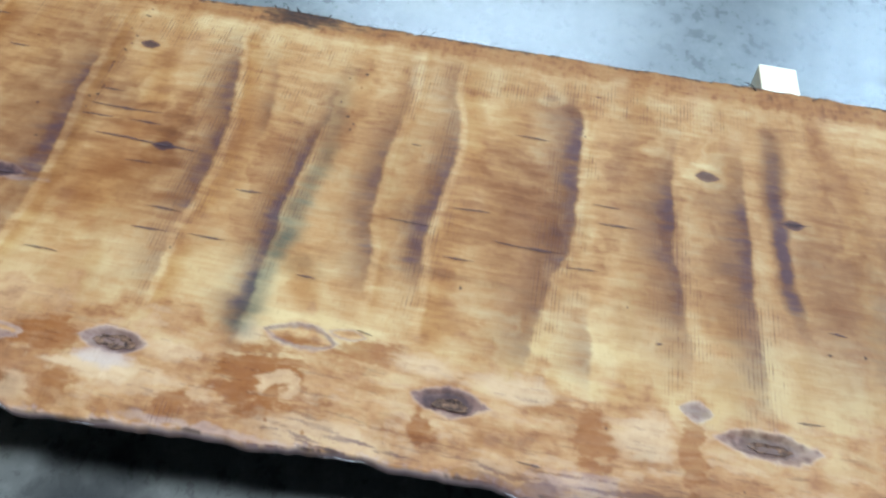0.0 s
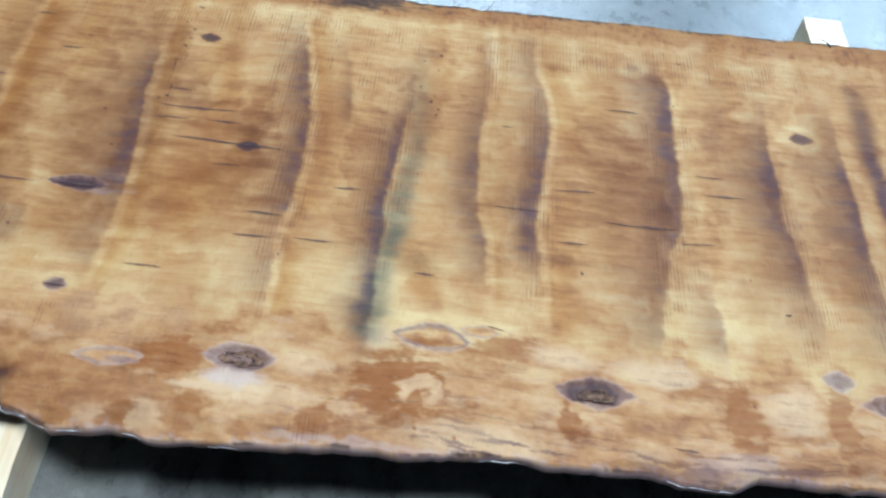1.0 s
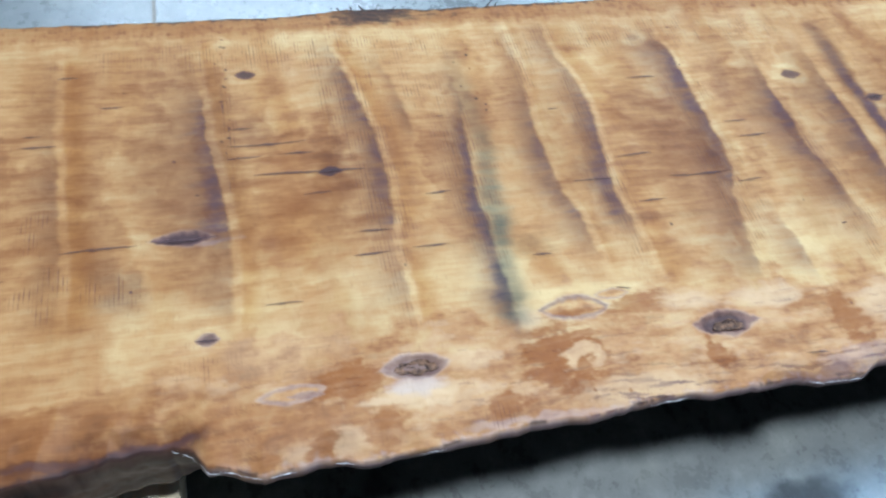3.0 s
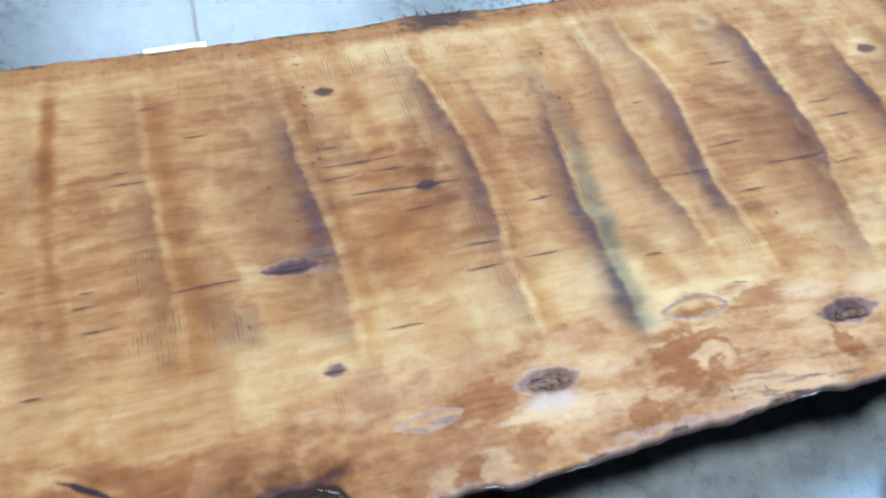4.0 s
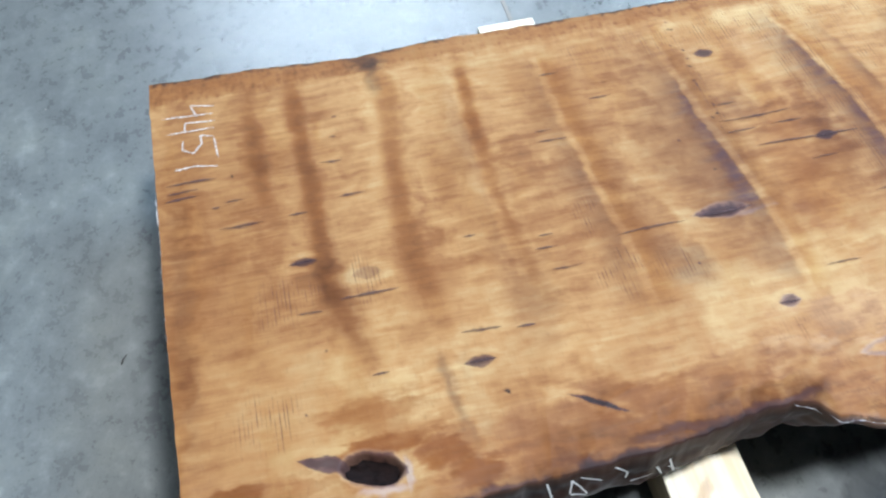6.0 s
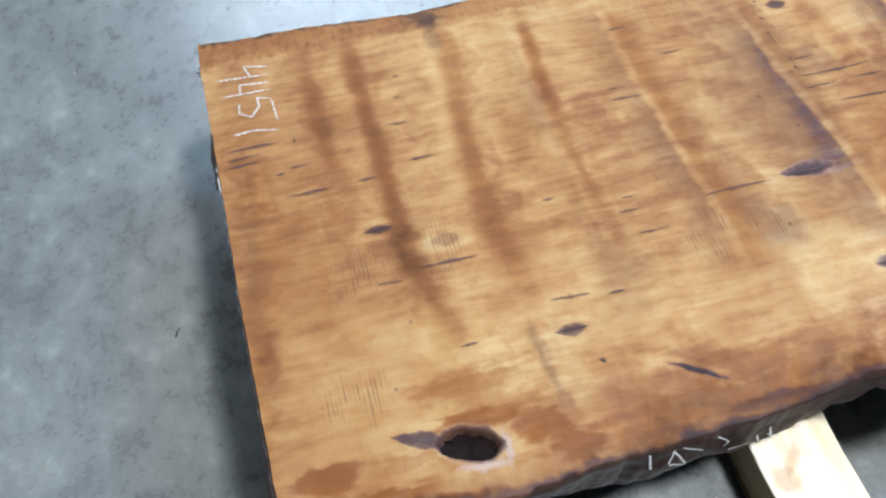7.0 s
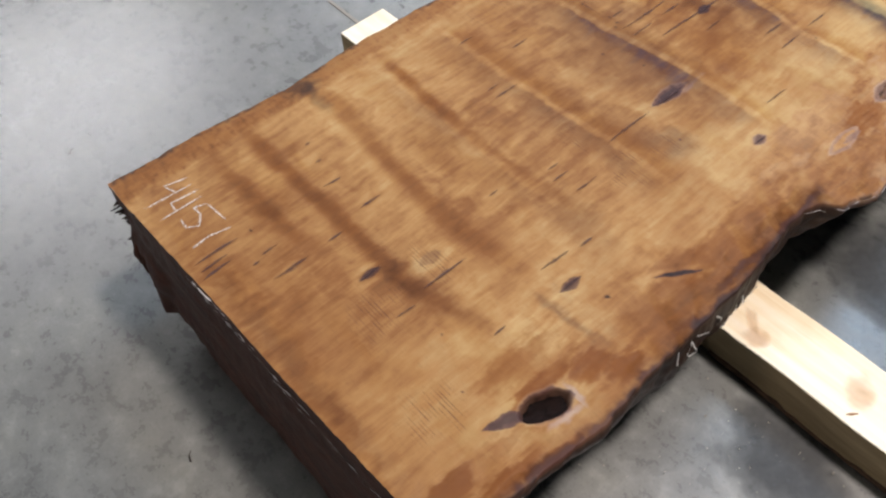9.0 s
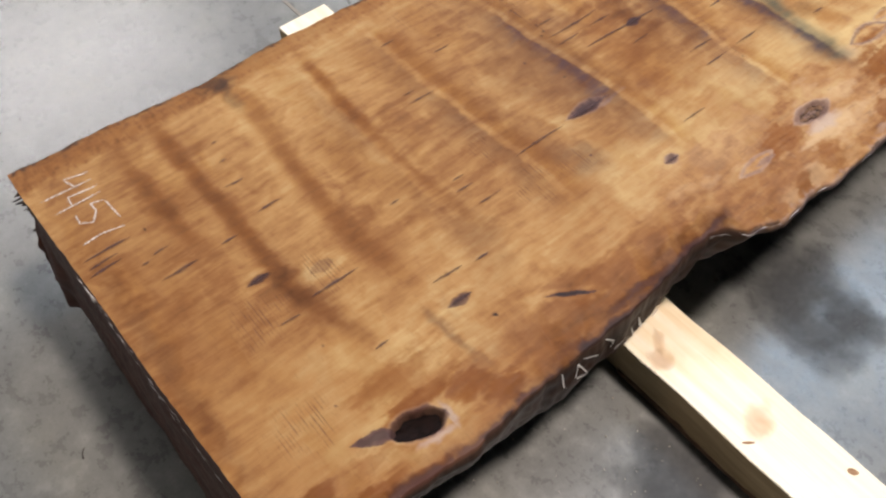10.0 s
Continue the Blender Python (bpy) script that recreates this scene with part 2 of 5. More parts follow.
JOINT = plain("joint_filler", (0.16, 0.145, 0.125), (0.30, 0.27, 0.22), 0.7, (30, 30, 30))


# ---- mesh helpers ----
def mesh_object(name, verts, faces, material, parent=None, label="", smooth=True):
    data = bpy.data.meshes.new(name)
    data.from_pydata([tuple(v) for v in verts], [], faces)
    data.materials.append(material)
    if smooth:
        data.polygons.foreach_set("use_smooth", [True] * len(data.polygons))
    data.update()
    ob = new(name, data)
    if parent:
        ob.parent = parent
    return tagged(ob, label) if label else ob


def part(name, bm, material, parent=None, label=""):
    data = bpy.data.meshes.new(name)
    bm.normal_update()
    bm.to_mesh(data)
    bm.free()
    data.materials.append(material)
    ob = new(name, data)
    if parent:
        ob.parent = parent
    return tagged(ob, label) if label else ob


def box(x0, y0, z0, x1, y1, z1, bevel=0.0, cuts=0, wobble=0.0):
    bm = bmesh.new()
    bmesh.ops.create_cube(bm, size=1.0)
    for v in bm.verts:
        v.co = Vector(((x0 + x1) / 2 + v.co.x * (x1 - x0), (y0 + y1) / 2 + v.co.y * (y1 - y0), (z0 + z1) / 2 + v.co.z * (z1 - z0)))
    if cuts:
        long_edges = [e for e in bm.edges if abs(e.verts[0].co.y - e.verts[1].co.y) > 0.05]
        bmesh.ops.subdivide_edges(bm, edges=long_edges, cuts=cuts, use_grid_fill=True)
    if bevel:
        bmesh.ops.bevel(bm, geom=[e for e in bm.edges if len(e.link_faces) == 2 and e.calc_face_angle() > 0.5], offset=bevel, segments=2, affect="EDGES")
    if wobble:
        for v in bm.verts:
            v.co.x += wobble * (noise.noise((v.co.x * 3, v.co.y * 14, v.co.z * 9)))
            v.co.z += 0.5 * wobble * (noise.noise((v.co.x * 5 + 4, v.co.y * 11, v.co.z * 9))) * (1 if v.co.z > (z0 + z1) / 2 else 0)
    return bm


def thing(name, place, label, category, group="", kind=""):
    ob = new(name)
    ob.matrix_world = pose(*place)
    return tagged(ob, label, category, group, kind)


# ---- hall: floor, walls, ceiling ----
tagged(part("floor", box(-9, -9, -0.15, 11, 11, 0.0), CONCRETE), "grey sealed concrete floor with worn mottled stains", "floor", kind="structure")
tagged(part("ceiling", box(-9.2, -9.2, 4.8, 11.2, 11.2, 5.0), CEILING), "plain grey hall ceiling", "ceiling", kind="structure")
for side, dims in (("north", (-9.2, 11, 0, 11.2, 11.2, 4.8)), ("south", (-9.2, -9.2, 0, 11.2, -9, 4.8)), ("west", (-9.2, -9, 0, -9, 11, 4.8)), ("east", (11, -9, 0, 11.2, 11, 4.8))):
    tagged(part("wall_" + side, box(*dims), WALL), "plain painted hall wall", "wall", kind="structure")
tagged(part("floor_joint", box(0.533, 0.20, 0.0, 0.539, 10.9, 0.0012), JOINT), "tan filled joint line in the concrete floor", "floor joint", kind="structure")

# ---- the slab ----
def far_edge(x):
    rim = np.interp(x, [0.0, 0.12, 0.20, 0.25, 0.33, 0.45, 0.62, 0.72, 0.76, 0.80, 0.86, 0.90, 1.05, 1.25, 1.5, 2.1],
                    [0.003, 0.001, -0.006, -0.008, -0.003, -0.005, -0.006, -0.005, -0.002, 0.003, 0.000, -0.005, -0.003, 0.000, 0.004, 0.008])
    return rim + 0.004 * (fbm(x * 12, x * 0 + 3.0, 11) - 0.5) + 0.004 * (fbm(x * 40, x * 0 + 1.0, 12) - 0.5)


def near_edge(x):
    """The live edge: a wavy natural rim, with a bitten-out hollow beside the timber."""
    rim = np.interp(x, [0.0, 0.12, 0.20, 0.28, 0.36, 0.44, 0.49, 0.535, 0.565, 0.582, 0.594, 0.615, 0.640, 0.676, 0.702, 0.728, 0.80, 0.88, 0.93, 1.00, 1.07, 1.14, 1.20, 1.228, 1.252, 1.31, 1.5, 2.1],
                    [-0.586, -0.590, -0.597, -0.589, -0.585, -0.582, -0.576, -0.567, -0.567, -0.575, -0.594, -0.598, -0.609, -0.605, -0.602, -0.610, -0.607, -0.600, -0.601, -0.596, -0.596, -0.598, -0.602, -0.603, -0.591, -0.592, -0.585, -0.59])
    return rim + 0.006 * (fbm(x * 16, x * 0 + 5.0, 21) - 0.5) + 0.005 * (fbm(x * 60, x * 0 + 8.0, 22) - 0.5)


def left_end(y):
    return np.interp(-y, [0.0, 0.10, 0.19, 0.27, 0.376, 0.44, 0.54], [-0.004, -0.003, 0.000, 0.002, 0.004, 0.007, 0.010]) + 0.003 * (fbm(y * 14, y * 0 + 2.0, 31) - 0.5) + 0.003 * (fbm(y * 60, y * 0, 32) - 0.5)


def undercut(x):
    """How far the live edge draws in towards the underside."""
    return np.interp(x, [0.0, 0.2, 0.32, 0.5, 0.56, 0.60, 0.66, 2.1], [0.05, 0.05, 0.05, 0.05, 0.06, 0.10, 0.14, 0.14])


class Figure:
    """The figure of the sawn face, as layers over the grid of its points; each mark touches its own stretch of the length only."""

    def __init__(self, columns, x, y):
        self.columns, self.x, self.y = columns, x, y
        self.warp = cloud(x * 30, y * 30, 41, 4) - 0.5
        self.warp2 = cloud(x * 30, y * 30, 46, 4) - 0.5
        flow = y + 0.020 * (cloud(x * 5, y * 5, 47, 2) - 0.5) + 0.006 * self.warp
        self.flow = flow
        self.streak = cloud(x * 11, flow * 150, 43, 4)
        self.dash = cloud(x * 20, flow * 60, 44, 4)
        self.crumb = cloud(x * 110, y * 130, 45, 3)
        zero = np.zeros_like(x)
        self.tone, self.plum, self.rust, self.pale = zero + 0.53, zero.copy(), zero.copy(), zero.copy()
        self.green, self.pink, self.char, self.saw = zero.copy(), zero.copy(), zero.copy(), zero.copy()
        self.haze, self.gold, self.depth = zero.copy(), zero.copy(), zero.copy()

    def stretch(self, low, high):
        return slice(int(np.searchsorted(self.columns, low)), int(np.searchsorted(self.columns, high)) + 1)

    def band(self, a, b, c, top, bottom, left, right, plum=0.0, tone=0.0, rust=0.0, green=0.0, ridge=0.0, gold=0.0, haze=0.0):
        """A streak across the grain through x = a, b, c at y = -0.1, -0.3, -0.45, soft to its left, firm to its right."""
        reach = 5 * max(left, right) + 0.03
        w = self.stretch(min(a, b, c) - reach, max(a, b, c) + reach)
        if w.stop - w.start < 2:
            return
        x, y = self.x[w], self.y[w]
        centre = np.interp(-y, [0.0, 0.1, 0.2, 0.3, 0.375, 0.45, 0.6], [a - (b - a) * 0.3, a, 0.5 * (a + b) + 0.12 * (b - a), b, 0.5 * (b + c) + 0.1 * (b - a), c, c + (c - b) * 0.6])
        centre = centre + 0.014 * (cloud(y * 11, y * 0 + a * 31, 51) - 0.5) + 0.007 * self.warp[w] + 0.003 * (self.dash[w] - 0.5)
        off = x - centre
        grain = self.streak[w]
        wide = 1.4 * left * np.clip(0.65 + 0.7 * grain, 0.5, 1.5) * np.clip(0.3 + 1.4 * cloud(y * 7 + a * 13, y * 0 + a, 55, 2), 0.4, 1.5)
        body = np.where(off < 0, np.exp(-np.abs(off / wide) ** 1.15), np.exp(-((off / right) ** 2)))
        ends = 0.10 * (self.warp2[w] + 0.9 * (self.dash[w] - 0.5) + 0.6 * (grain - 0.5))
        span = step(top + 0.03, top - 0.05, y + ends) * step(bottom - 0.03, bottom + 0.06, y + ends)
        broken = np.clip(0.15 + 1.5 * cloud(x * 30 + a * 9, y * 9, 53, 3), 0.25, 1.1) * np.clip(0.75 + 0.4 * grain, 0.5, 1.2)
        body = body * span * broken
        self.plum[w] = np.maximum(self.plum[w], plum * body)
        self.rust[w] = np.maximum(self.rust[w], rust * body)
        self.green[w] = np.maximum(self.green[w], green * body)
        self.gold[w] = np.maximum(self.gold[w], gold * body)
        self.haze[w] = np.maximum(self.haze[w], haze * body)
        self.tone[w] += tone * body
        if ridge:
            line = span * np.exp(-(((off - right * 1.5 - 0.004) / 0.0075) ** 2)) * np.clip(2.2 * cloud(x * 10, y * 14 + a, 54) - 0.4, 0.1, 1)
            self.tone[w] += 0.8 * ridge * line
            self.plum[w] *= 1 - 0.75 * line

    def vein(self, points, wide, plum=0.0, rust=0.0, tone=0.0, green=0.0, gold=0.0, lit=0.0, band=0.0, warm=0.5, even=False):
        """A streak across the grain through points (x, y, strength) from the far side to the live edge: dark to its left with
        a firm rim, then a pale line, then a golden band to its right; an even streak is soft on both sides."""
        px, py, strong = zip(*points)
        reach = 4 * wide + band + 0.03
        w = self.stretch(min(px) - reach, max(px) + reach)
        x, y = self.x[w], self.y[w]
        seed = px[0] * 31
        q = -(y + 0.012 * (self.dash[w] - 0.5) + 0.010 * self.warp2[w])
        down = [-v for v in py]
        centre = glide(q, down, px) + 0.006 * (cloud(y * 26, y * 0 + seed, 61, 3) - 0.5)
        off = x - centre + 0.004 * self.warp[w] + 0.0025 * (self.crumb[w] - 0.5)
        span = step(down[0] - 0.03, down[0] + 0.005, q) * step(down[-1] + 0.03, down[-1] - 0.005, q)
        amount = np.clip(glide(q, down, strong), 0, 1.2) * span
        fibre = np.clip(0.84 + 0.40 * (self.streak[w] - 0.5) + 0.30 * (self.dash[w] - 0.5) + 0.45 * (cloud(x * 26 + seed, y * 40, 62, 3) - 0.5), 0.25, 1.2)
        reach = 1.25 * wide * (0.6 + 0.8 * cloud(y * 12 + seed, y * 0 + seed, 63, 2)) * (0.78 + 0.44 * self.dash[w])
        if even:
            body = np.exp(-np.abs(off / reach) ** 2.5)
        else:
            body = step(0.0035, -0.0035, off) * np.exp(-np.maximum(-off, 0) ** 1.7 / reach ** 1.7)
        body = body * amount * fibre
        self.plum[w] = np.maximum(self.plum[w], 1.22 * plum * body)
        self.rust[w] = np.maximum(self.rust[w], rust * body)
        self.green[w] = np.maximum(self.green[w], green * body)
        self.tone[w] += (tone - 0.10 * plum) * body
        if even:
            self.gold[w] = np.maximum(self.gold[w], gold * body)
        else:
            thick = 0.006 + 0.013 * cloud(y * 9 + seed, x * 6, 64, 2)
            glow = np.exp(-(((off - 0.8 * thick) / thick) ** 2)) * (0.25 + 0.75 * np.clip(amount, 0, 1)) * span * np.clip(2.4 * cloud(y * 14 + seed, x * 24, 65, 3) - 0.6, 0.05, 1.0) * np.clip(0.5 + self.dash[w], 0.4, 1.2)
            self.tone[w] += 0.50 * lit * glow
            self.plum[w] *= 1 - 0.6 * np.clip(glow, 0, 1)
            side = step(0.005, 0.012, off) * step(1.25 * band + 0.006, 0.55 * band, off) * span * np.clip(0.5 + 0.6 * fibre - 0.3 * self.warp[w], 0, 1.1)
            self.gold[w] = np.maximum(self.gold[w], gold * side)
            self.tone[w] -= 0.22 * warm * gold * side
            self.rust[w] = np.maximum(self.rust[w], 0.30 * warm * gold * side)

    def mask(self, w, cx, cy, rx, ry, rough, soft):
        d = np.hypot((self.x[w] + 0.016 * self.warp[w] - cx) / rx, (self.y[w] + 0.012 * self.warp2[w] - cy) / ry)
        d = d + rough * (0.6 * (self.dash[w] - 0.5) + 0.25 * (self.crumb[w] - 0.5) + 0.6 * self.warp[w] + 0.5 * (self.streak[w] - 0.5))
        return step(1.0 + soft, 1.0 - soft, d)

    def blot(self, cx, cy, rx, ry, layer, amount, rough=1.4, soft=0.25):
        w = self.stretch(cx - 2 * rx, cx + 2 * rx)
        m = self.mask(w, cx, cy, rx, ry, rough, soft) * np.clip(0.5 + 0.7 * self.streak[w] + 0.3 * self.crumb[w], 0, 1.1)
        if layer == "tone":
            self.tone[w] += amount * m
        elif layer == "rust":
            self.rust[w] = np.maximum(self.rust[w], amount * m)
            self.pale[w] *= 1 - 0.9 * m
        elif layer == "pale":
            self.pale[w] = np.maximum(self.pale[w], amount * m)
            self.rust[w] *= 1 - 0.9 * m
        elif layer == "plum":
            self.plum[w] = np.maximum(self.plum[w], amount * m)
        elif layer == "green":
            self.green[w] = np.maximum(self.green[w], amount * m)
        elif layer == "haze":
            self.haze[w] = np.maximum(self.haze[w], amount * m)
        elif layer == "gold":
            self.gold[w] = np.maximum(self.gold[w], amount * m)
        elif layer == "char":
            self.char[w] = np.maximum(self.char[w], amount * m)
        elif layer == "saw":
            self.saw[w] = np.maximum(self.saw[w], amount * m)

    def knot(self, cx, cy, rx, ry, ring, core, depth=0.0, tail=1.6, haze=0.0, turn=0.0, hollow=False):
        """An eye-shaped knot: a grey-violet ring drawn out along the grain, a dark core, sunk by its depth."""
        w = self.stretch(cx - 2.2 * rx, cx + 2.2 * rx)
        u, v = self.x[w] + 0.006 * self.warp[w] - cx, self.y[w] + 0.005 * self.warp2[w] - cy
        u, v = (u * np.cos(turn) + v * np.sin(turn)) / rx, (v * np.cos(turn) - u * np.sin(turn)) / ry
        eye = np.abs(v) + 0.95 * np.abs(u) ** (1.35 * tail) + 0.25 * (self.crumb[w] - 0.5) + 0.35 * self.warp[w]
        d = np.hypot(u, v)
        vein = np.clip(2.4 * self.streak[w] + 1.6 * self.crumb[w] - 1.35, 0, 1)
        self.haze[w] = np.maximum(self.haze[w], haze * step(1.30, 1.02, eye) * (step(0.55, 0.85, eye) if hollow else 1.0) * (0.6 + 0.4 * vein))
        self.plum[w] = np.maximum(self.plum[w], ring * step(1.16, 0.92, eye) * (step(0.55, 0.85, eye) * np.clip(2.0 * self.dash[w] - 0.1, 0.35, 1) if hollow else 1.0) * (1 - 0.5 * haze * step(0.5, 0.9, d) * vein))
        self.rust[w] *= 1 - step(1.3, 1.0, eye)
        self.char[w] = np.maximum(self.char[w], core * step(0.85, 0.45, d + 0.6 * (self.crumb[w] - 0.5)))
        halo = np.exp(-(((np.hypot(u / 1.4, v / 1.9) - 1.0) / 0.35) ** 2))
        self.tone[w] += 0.20 * halo * (self.dash[w] + 0.3)
        self.depth[w] = np.maximum(self.depth[w], depth * step(0.95, 0.55, d))


def paint(f):
    x, y = f.x, f.y
    # broad figure: slow changes, cross-grain waves, flecks along the grain
    f.tone += 0.02 + 0.34 * (cloud(x * 5, y * 5, 81, 3) - 0.5) + 0.20 * (f.streak - 0.5) + 0.30 * (f.dash - 0.5) + 0.24 * (cloud(x * 20, f.flow * 34, 82, 5) - 0.5)
    f.tone += (0.30 + 0.06 * step(0.4, 0.7, x)) * (cloud(x * 24 + 1.6 * f.warp, y * 4, 83, 3) - 0.5) + 0.03 * (f.crumb - 0.5) + 0.05 * step(0.45, 0.8, x)
    f.rust += (0.24 + 0.08 * step(0.45, 0.7, x)) * step(0.40, 0.85, cloud(x * 7, y * 7, 88, 2))
    f.rust += 0.16 * step(0.30, 0.48, x) * step(0.95, 0.75, x) * step(-0.05, -0.12, y) * (0.3 + cloud(x * 12, y * 14, 97, 3))
    f.haze += 0.06 * step(0.5, 0.9, cloud(x * 11, y * 9, 89, 4)) * step(0.5, 0.7, x)
    near = step(-0.455, -0.515, y + 0.08 * f.warp + 0.03 * (f.dash - 0.5)) * step(0.45, 0.62, x + 0.2 * f.warp)
    near0 = step(-0.50, -0.545, y + 0.08 * f.warp2) * step(0.62, 0.45, x)
    f.pink += 0.75 * near * np.clip(0.35 + 1.1 * f.dash, 0.3, 1) + 0.25 * near0
    patch = cloud(x * 14, y * 44, 85, 5) + 0.35 * (f.streak - 0.5) + 0.25 * (f.crumb - 0.5)
    f.rust = np.maximum(f.rust, near * 0.42 * step(0.50, 0.70, patch))
    f.pale = np.maximum(f.pale, near * 0.34 * step(0.47, 0.28, patch))
    f.plum = np.maximum(f.plum, near * 0.16 * step(0.64, 0.80, cloud(x * 18, y * 75, 92, 5)))
    f.rust = np.maximum(f.rust, near0 * 0.60 * step(0.42, 0.56, patch + 0.3 * (f.dash - 0.5)))
    f.tone += (0.12 + 0.08 * step(0.48, 0.62, x)) * step(-0.36, -0.44, y) * (1 - near) + 0.05 * step(-0.10, -0.055, y + 0.03 * f.warp)
    f.tone += near * (0.30 * (f.dash - 0.5) + 0.30 * (f.crumb - 0.5) + 0.35 * (cloud(x * 60, f.flow * 110, 86, 4) - 0.5))
    f.plum = np.maximum(f.plum, step(0.85, 0.95, x) * 0.75 * step(0.055, 0.005, y - near_edge(x) + 0.03 * f.warp) * step(0.56, 0.70, f.streak))
    f.gold += 0.4 * step(0.45, 0.85, cloud(x * 20 + 0.6 * f.warp, y * 3.5, 84, 3)) * (1 - near)
    f.tone -= 0.07 * near
    rim = step(-0.046, -0.028, y + 0.016 * f.warp + 0.010 * (f.dash - 0.5))
    ticks = cloud(x * 230, y * 40, 87, 3)
    f.rust = np.maximum(f.rust, rim * np.clip(0.60 + 0.5 * (ticks - 0.5) + 0.7 * (f.crumb - 0.5) + 0.5 * (f.dash - 0.5), 0, 0.9))
    f.tone += rim * (0.5 * (ticks - 0.5) + 0.6 * (f.crumb - 0.5) - 0.08)
    edge = far_edge(x) - y
    f.char = np.maximum(f.char, 0.75 * step(0.006, 0.001, edge + 0.010 * (f.crumb - 0.5)) * step(0.38, 0.55, cloud(x * 22, y * 4, 90)))
    # streaks across the grain, from the numbered end on
    f.vein([(0.108, -0.05, 0.4), (0.113, -0.11, 0.9), (0.114, -0.165, 1.0), (0.117, -0.22, 0.4)], 0.009, tone=-0.28, rust=0.35, gold=0.8, even=True)
    f.vein([(0.165, -0.035, 0.6), (0.162, -0.10, 1.0), (0.163, -0.155, 1.0), (0.167, -0.205, 1.0), (0.165, -0.28, 0.8), (0.168, -0.35, 0.9), (0.181, -0.40, 0.7), (0.190, -0.46, 0.3)], 0.0085, tone=-0.31, rust=0.60, gold=0.7, even=True)
    f.vein([(0.172, -0.27, 0.3), (0.172, -0.32, 0.8), (0.180, -0.38, 0.8), (0.190, -0.44, 0.3)], 0.014, plum=0.28, even=True)
    f.vein([(0.148, -0.06, 0.5), (0.146, -0.18, 0.6), (0.148, -0.30, 0.5)], 0.010, tone=0.06, even=True)
    f.vein([(0.262, -0.03, 0.9), (0.273, -0.075, 0.9), (0.271, -0.12, 0.8), (0.264, -0.175, 0.9), (0.259, -0.235, 0.9), (0.255, -0.29, 0.9), (0.258, -0.345, 0.9), (0.268, -0.405, 0.5)], 0.011, tone=-0.27, rust=0.40, gold=0.6, even=True)
    f.vein([(0.243, -0.04, 0.6), (0.249, -0.10, 0.9), (0.240, -0.20, 0.9), (0.232, -0.30, 0.7), (0.238, -0.38, 0.6)], 0.007, tone=0.10, even=True)
    f.vein([(0.308, -0.18, 0.6), (0.310, -0.22, 0.8), (0.311, -0.28, 0.5)], 0.013, tone=-0.14, gold=0.6, even=True)
    f.vein([(0.368, -0.05, 0.4), (0.367, -0.09, 1.0), (0.361, -0.14, 1.0), (0.363, -0.18, 0.9), (0.360, -0.23, 0.6), (0.362, -0.28, 0.5), (0.363, -0.33, 0.5), (0.372, -0.40, 0.3)], 0.007, tone=-0.26, rust=0.50, gold=0.9, even=True)
    f.vein([(0.354, -0.07, 0.3), (0.350, -0.13, 0.7), (0.352, -0.18, 0.9), (0.350, -0.23, 0.6), (0.352, -0.33, 0.5), (0.361, -0.40, 0.5)], 0.022, plum=0.30, lit=0.26)
    f.vein([(0.455, -0.08, 0.3), (0.456, -0.15, 0.5), (0.460, -0.20, 0.6), (0.462, -0.253, 1.0), (0.465, -0.303, 1.0), (0.468, -0.34, 1.0), (0.470, -0.38, 0.6), (0.470, -0.43, 0.5)], 0.020, plum=0.50, lit=0.10, gold=0.7, band=0.030, warm=0.15)
    f.vein([(0.504, -0.352, 0.3), (0.514, -0.385, 1.0), (0.523, -0.415, 1.0), (0.530, -0.435, 0.2)], 0.016, plum=0.42, rust=0.50, tone=-0.04, even=True)
    f.vein([(0.607, -0.06, 0.1), (0.611, -0.13, 0.35), (0.614, -0.18, 0.85), (0.619, -0.235, 0.7), (0.627, -0.29, 1.0), (0.631, -0.338, 0.9), (0.631, -0.37, 0.45), (0.628, -0.42, 0.45), (0.626, -0.455, 0.1)], 0.031, plum=1.05, lit=0.07, gold=0.6, band=0.026, warm=0.3)
    f.vein([(0.690, -0.03, 0.6), (0.694, -0.12, 0.8), (0.702, -0.20, 0.8), (0.704, -0.26, 0.4)], 0.012, tone=-0.16, gold=0.7, rust=0.2, even=True)
    f.vein([(0.754, -0.07, 0.4), (0.757, -0.13, 0.8), (0.757, -0.19, 0.6), (0.762, -0.25, 0.6)], 0.007, plum=0.55, lit=0.20)
    f.vein([(0.768, -0.075, 0.3), (0.782, -0.125, 0.8), (0.792, -0.18, 1.0), (0.798, -0.216, 0.9), (0.802, -0.256, 0.9), (0.803, -0.30, 0.95), (0.798, -0.345, 0.8), (0.793, -0.375, 0.4), (0.795, -0.44, 0.45), (0.796, -0.475, 0.1)], 0.023, plum=0.90, lit=0.15, gold=0.65, band=0.026)
    f.vein([(0.823, -0.10, 0.4), (0.838, -0.16, 0.7), (0.842, -0.21, 0.9), (0.843, -0.228, 0.2)], 0.010, plum=0.62, lit=0.24)
    f.vein([(0.909, -0.13, 0.3), (0.909, -0.185, 0.5), (0.904, -0.23, 0.8), (0.899, -0.276, 1.0), (0.896, -0.32, 1.0), (0.896, -0.38, 0.95), (0.897, -0.42, 0.9), (0.897, -0.46, 1.0), (0.896, -0.49, 0.5)], 0.019, plum=1.0, lit=0.16)
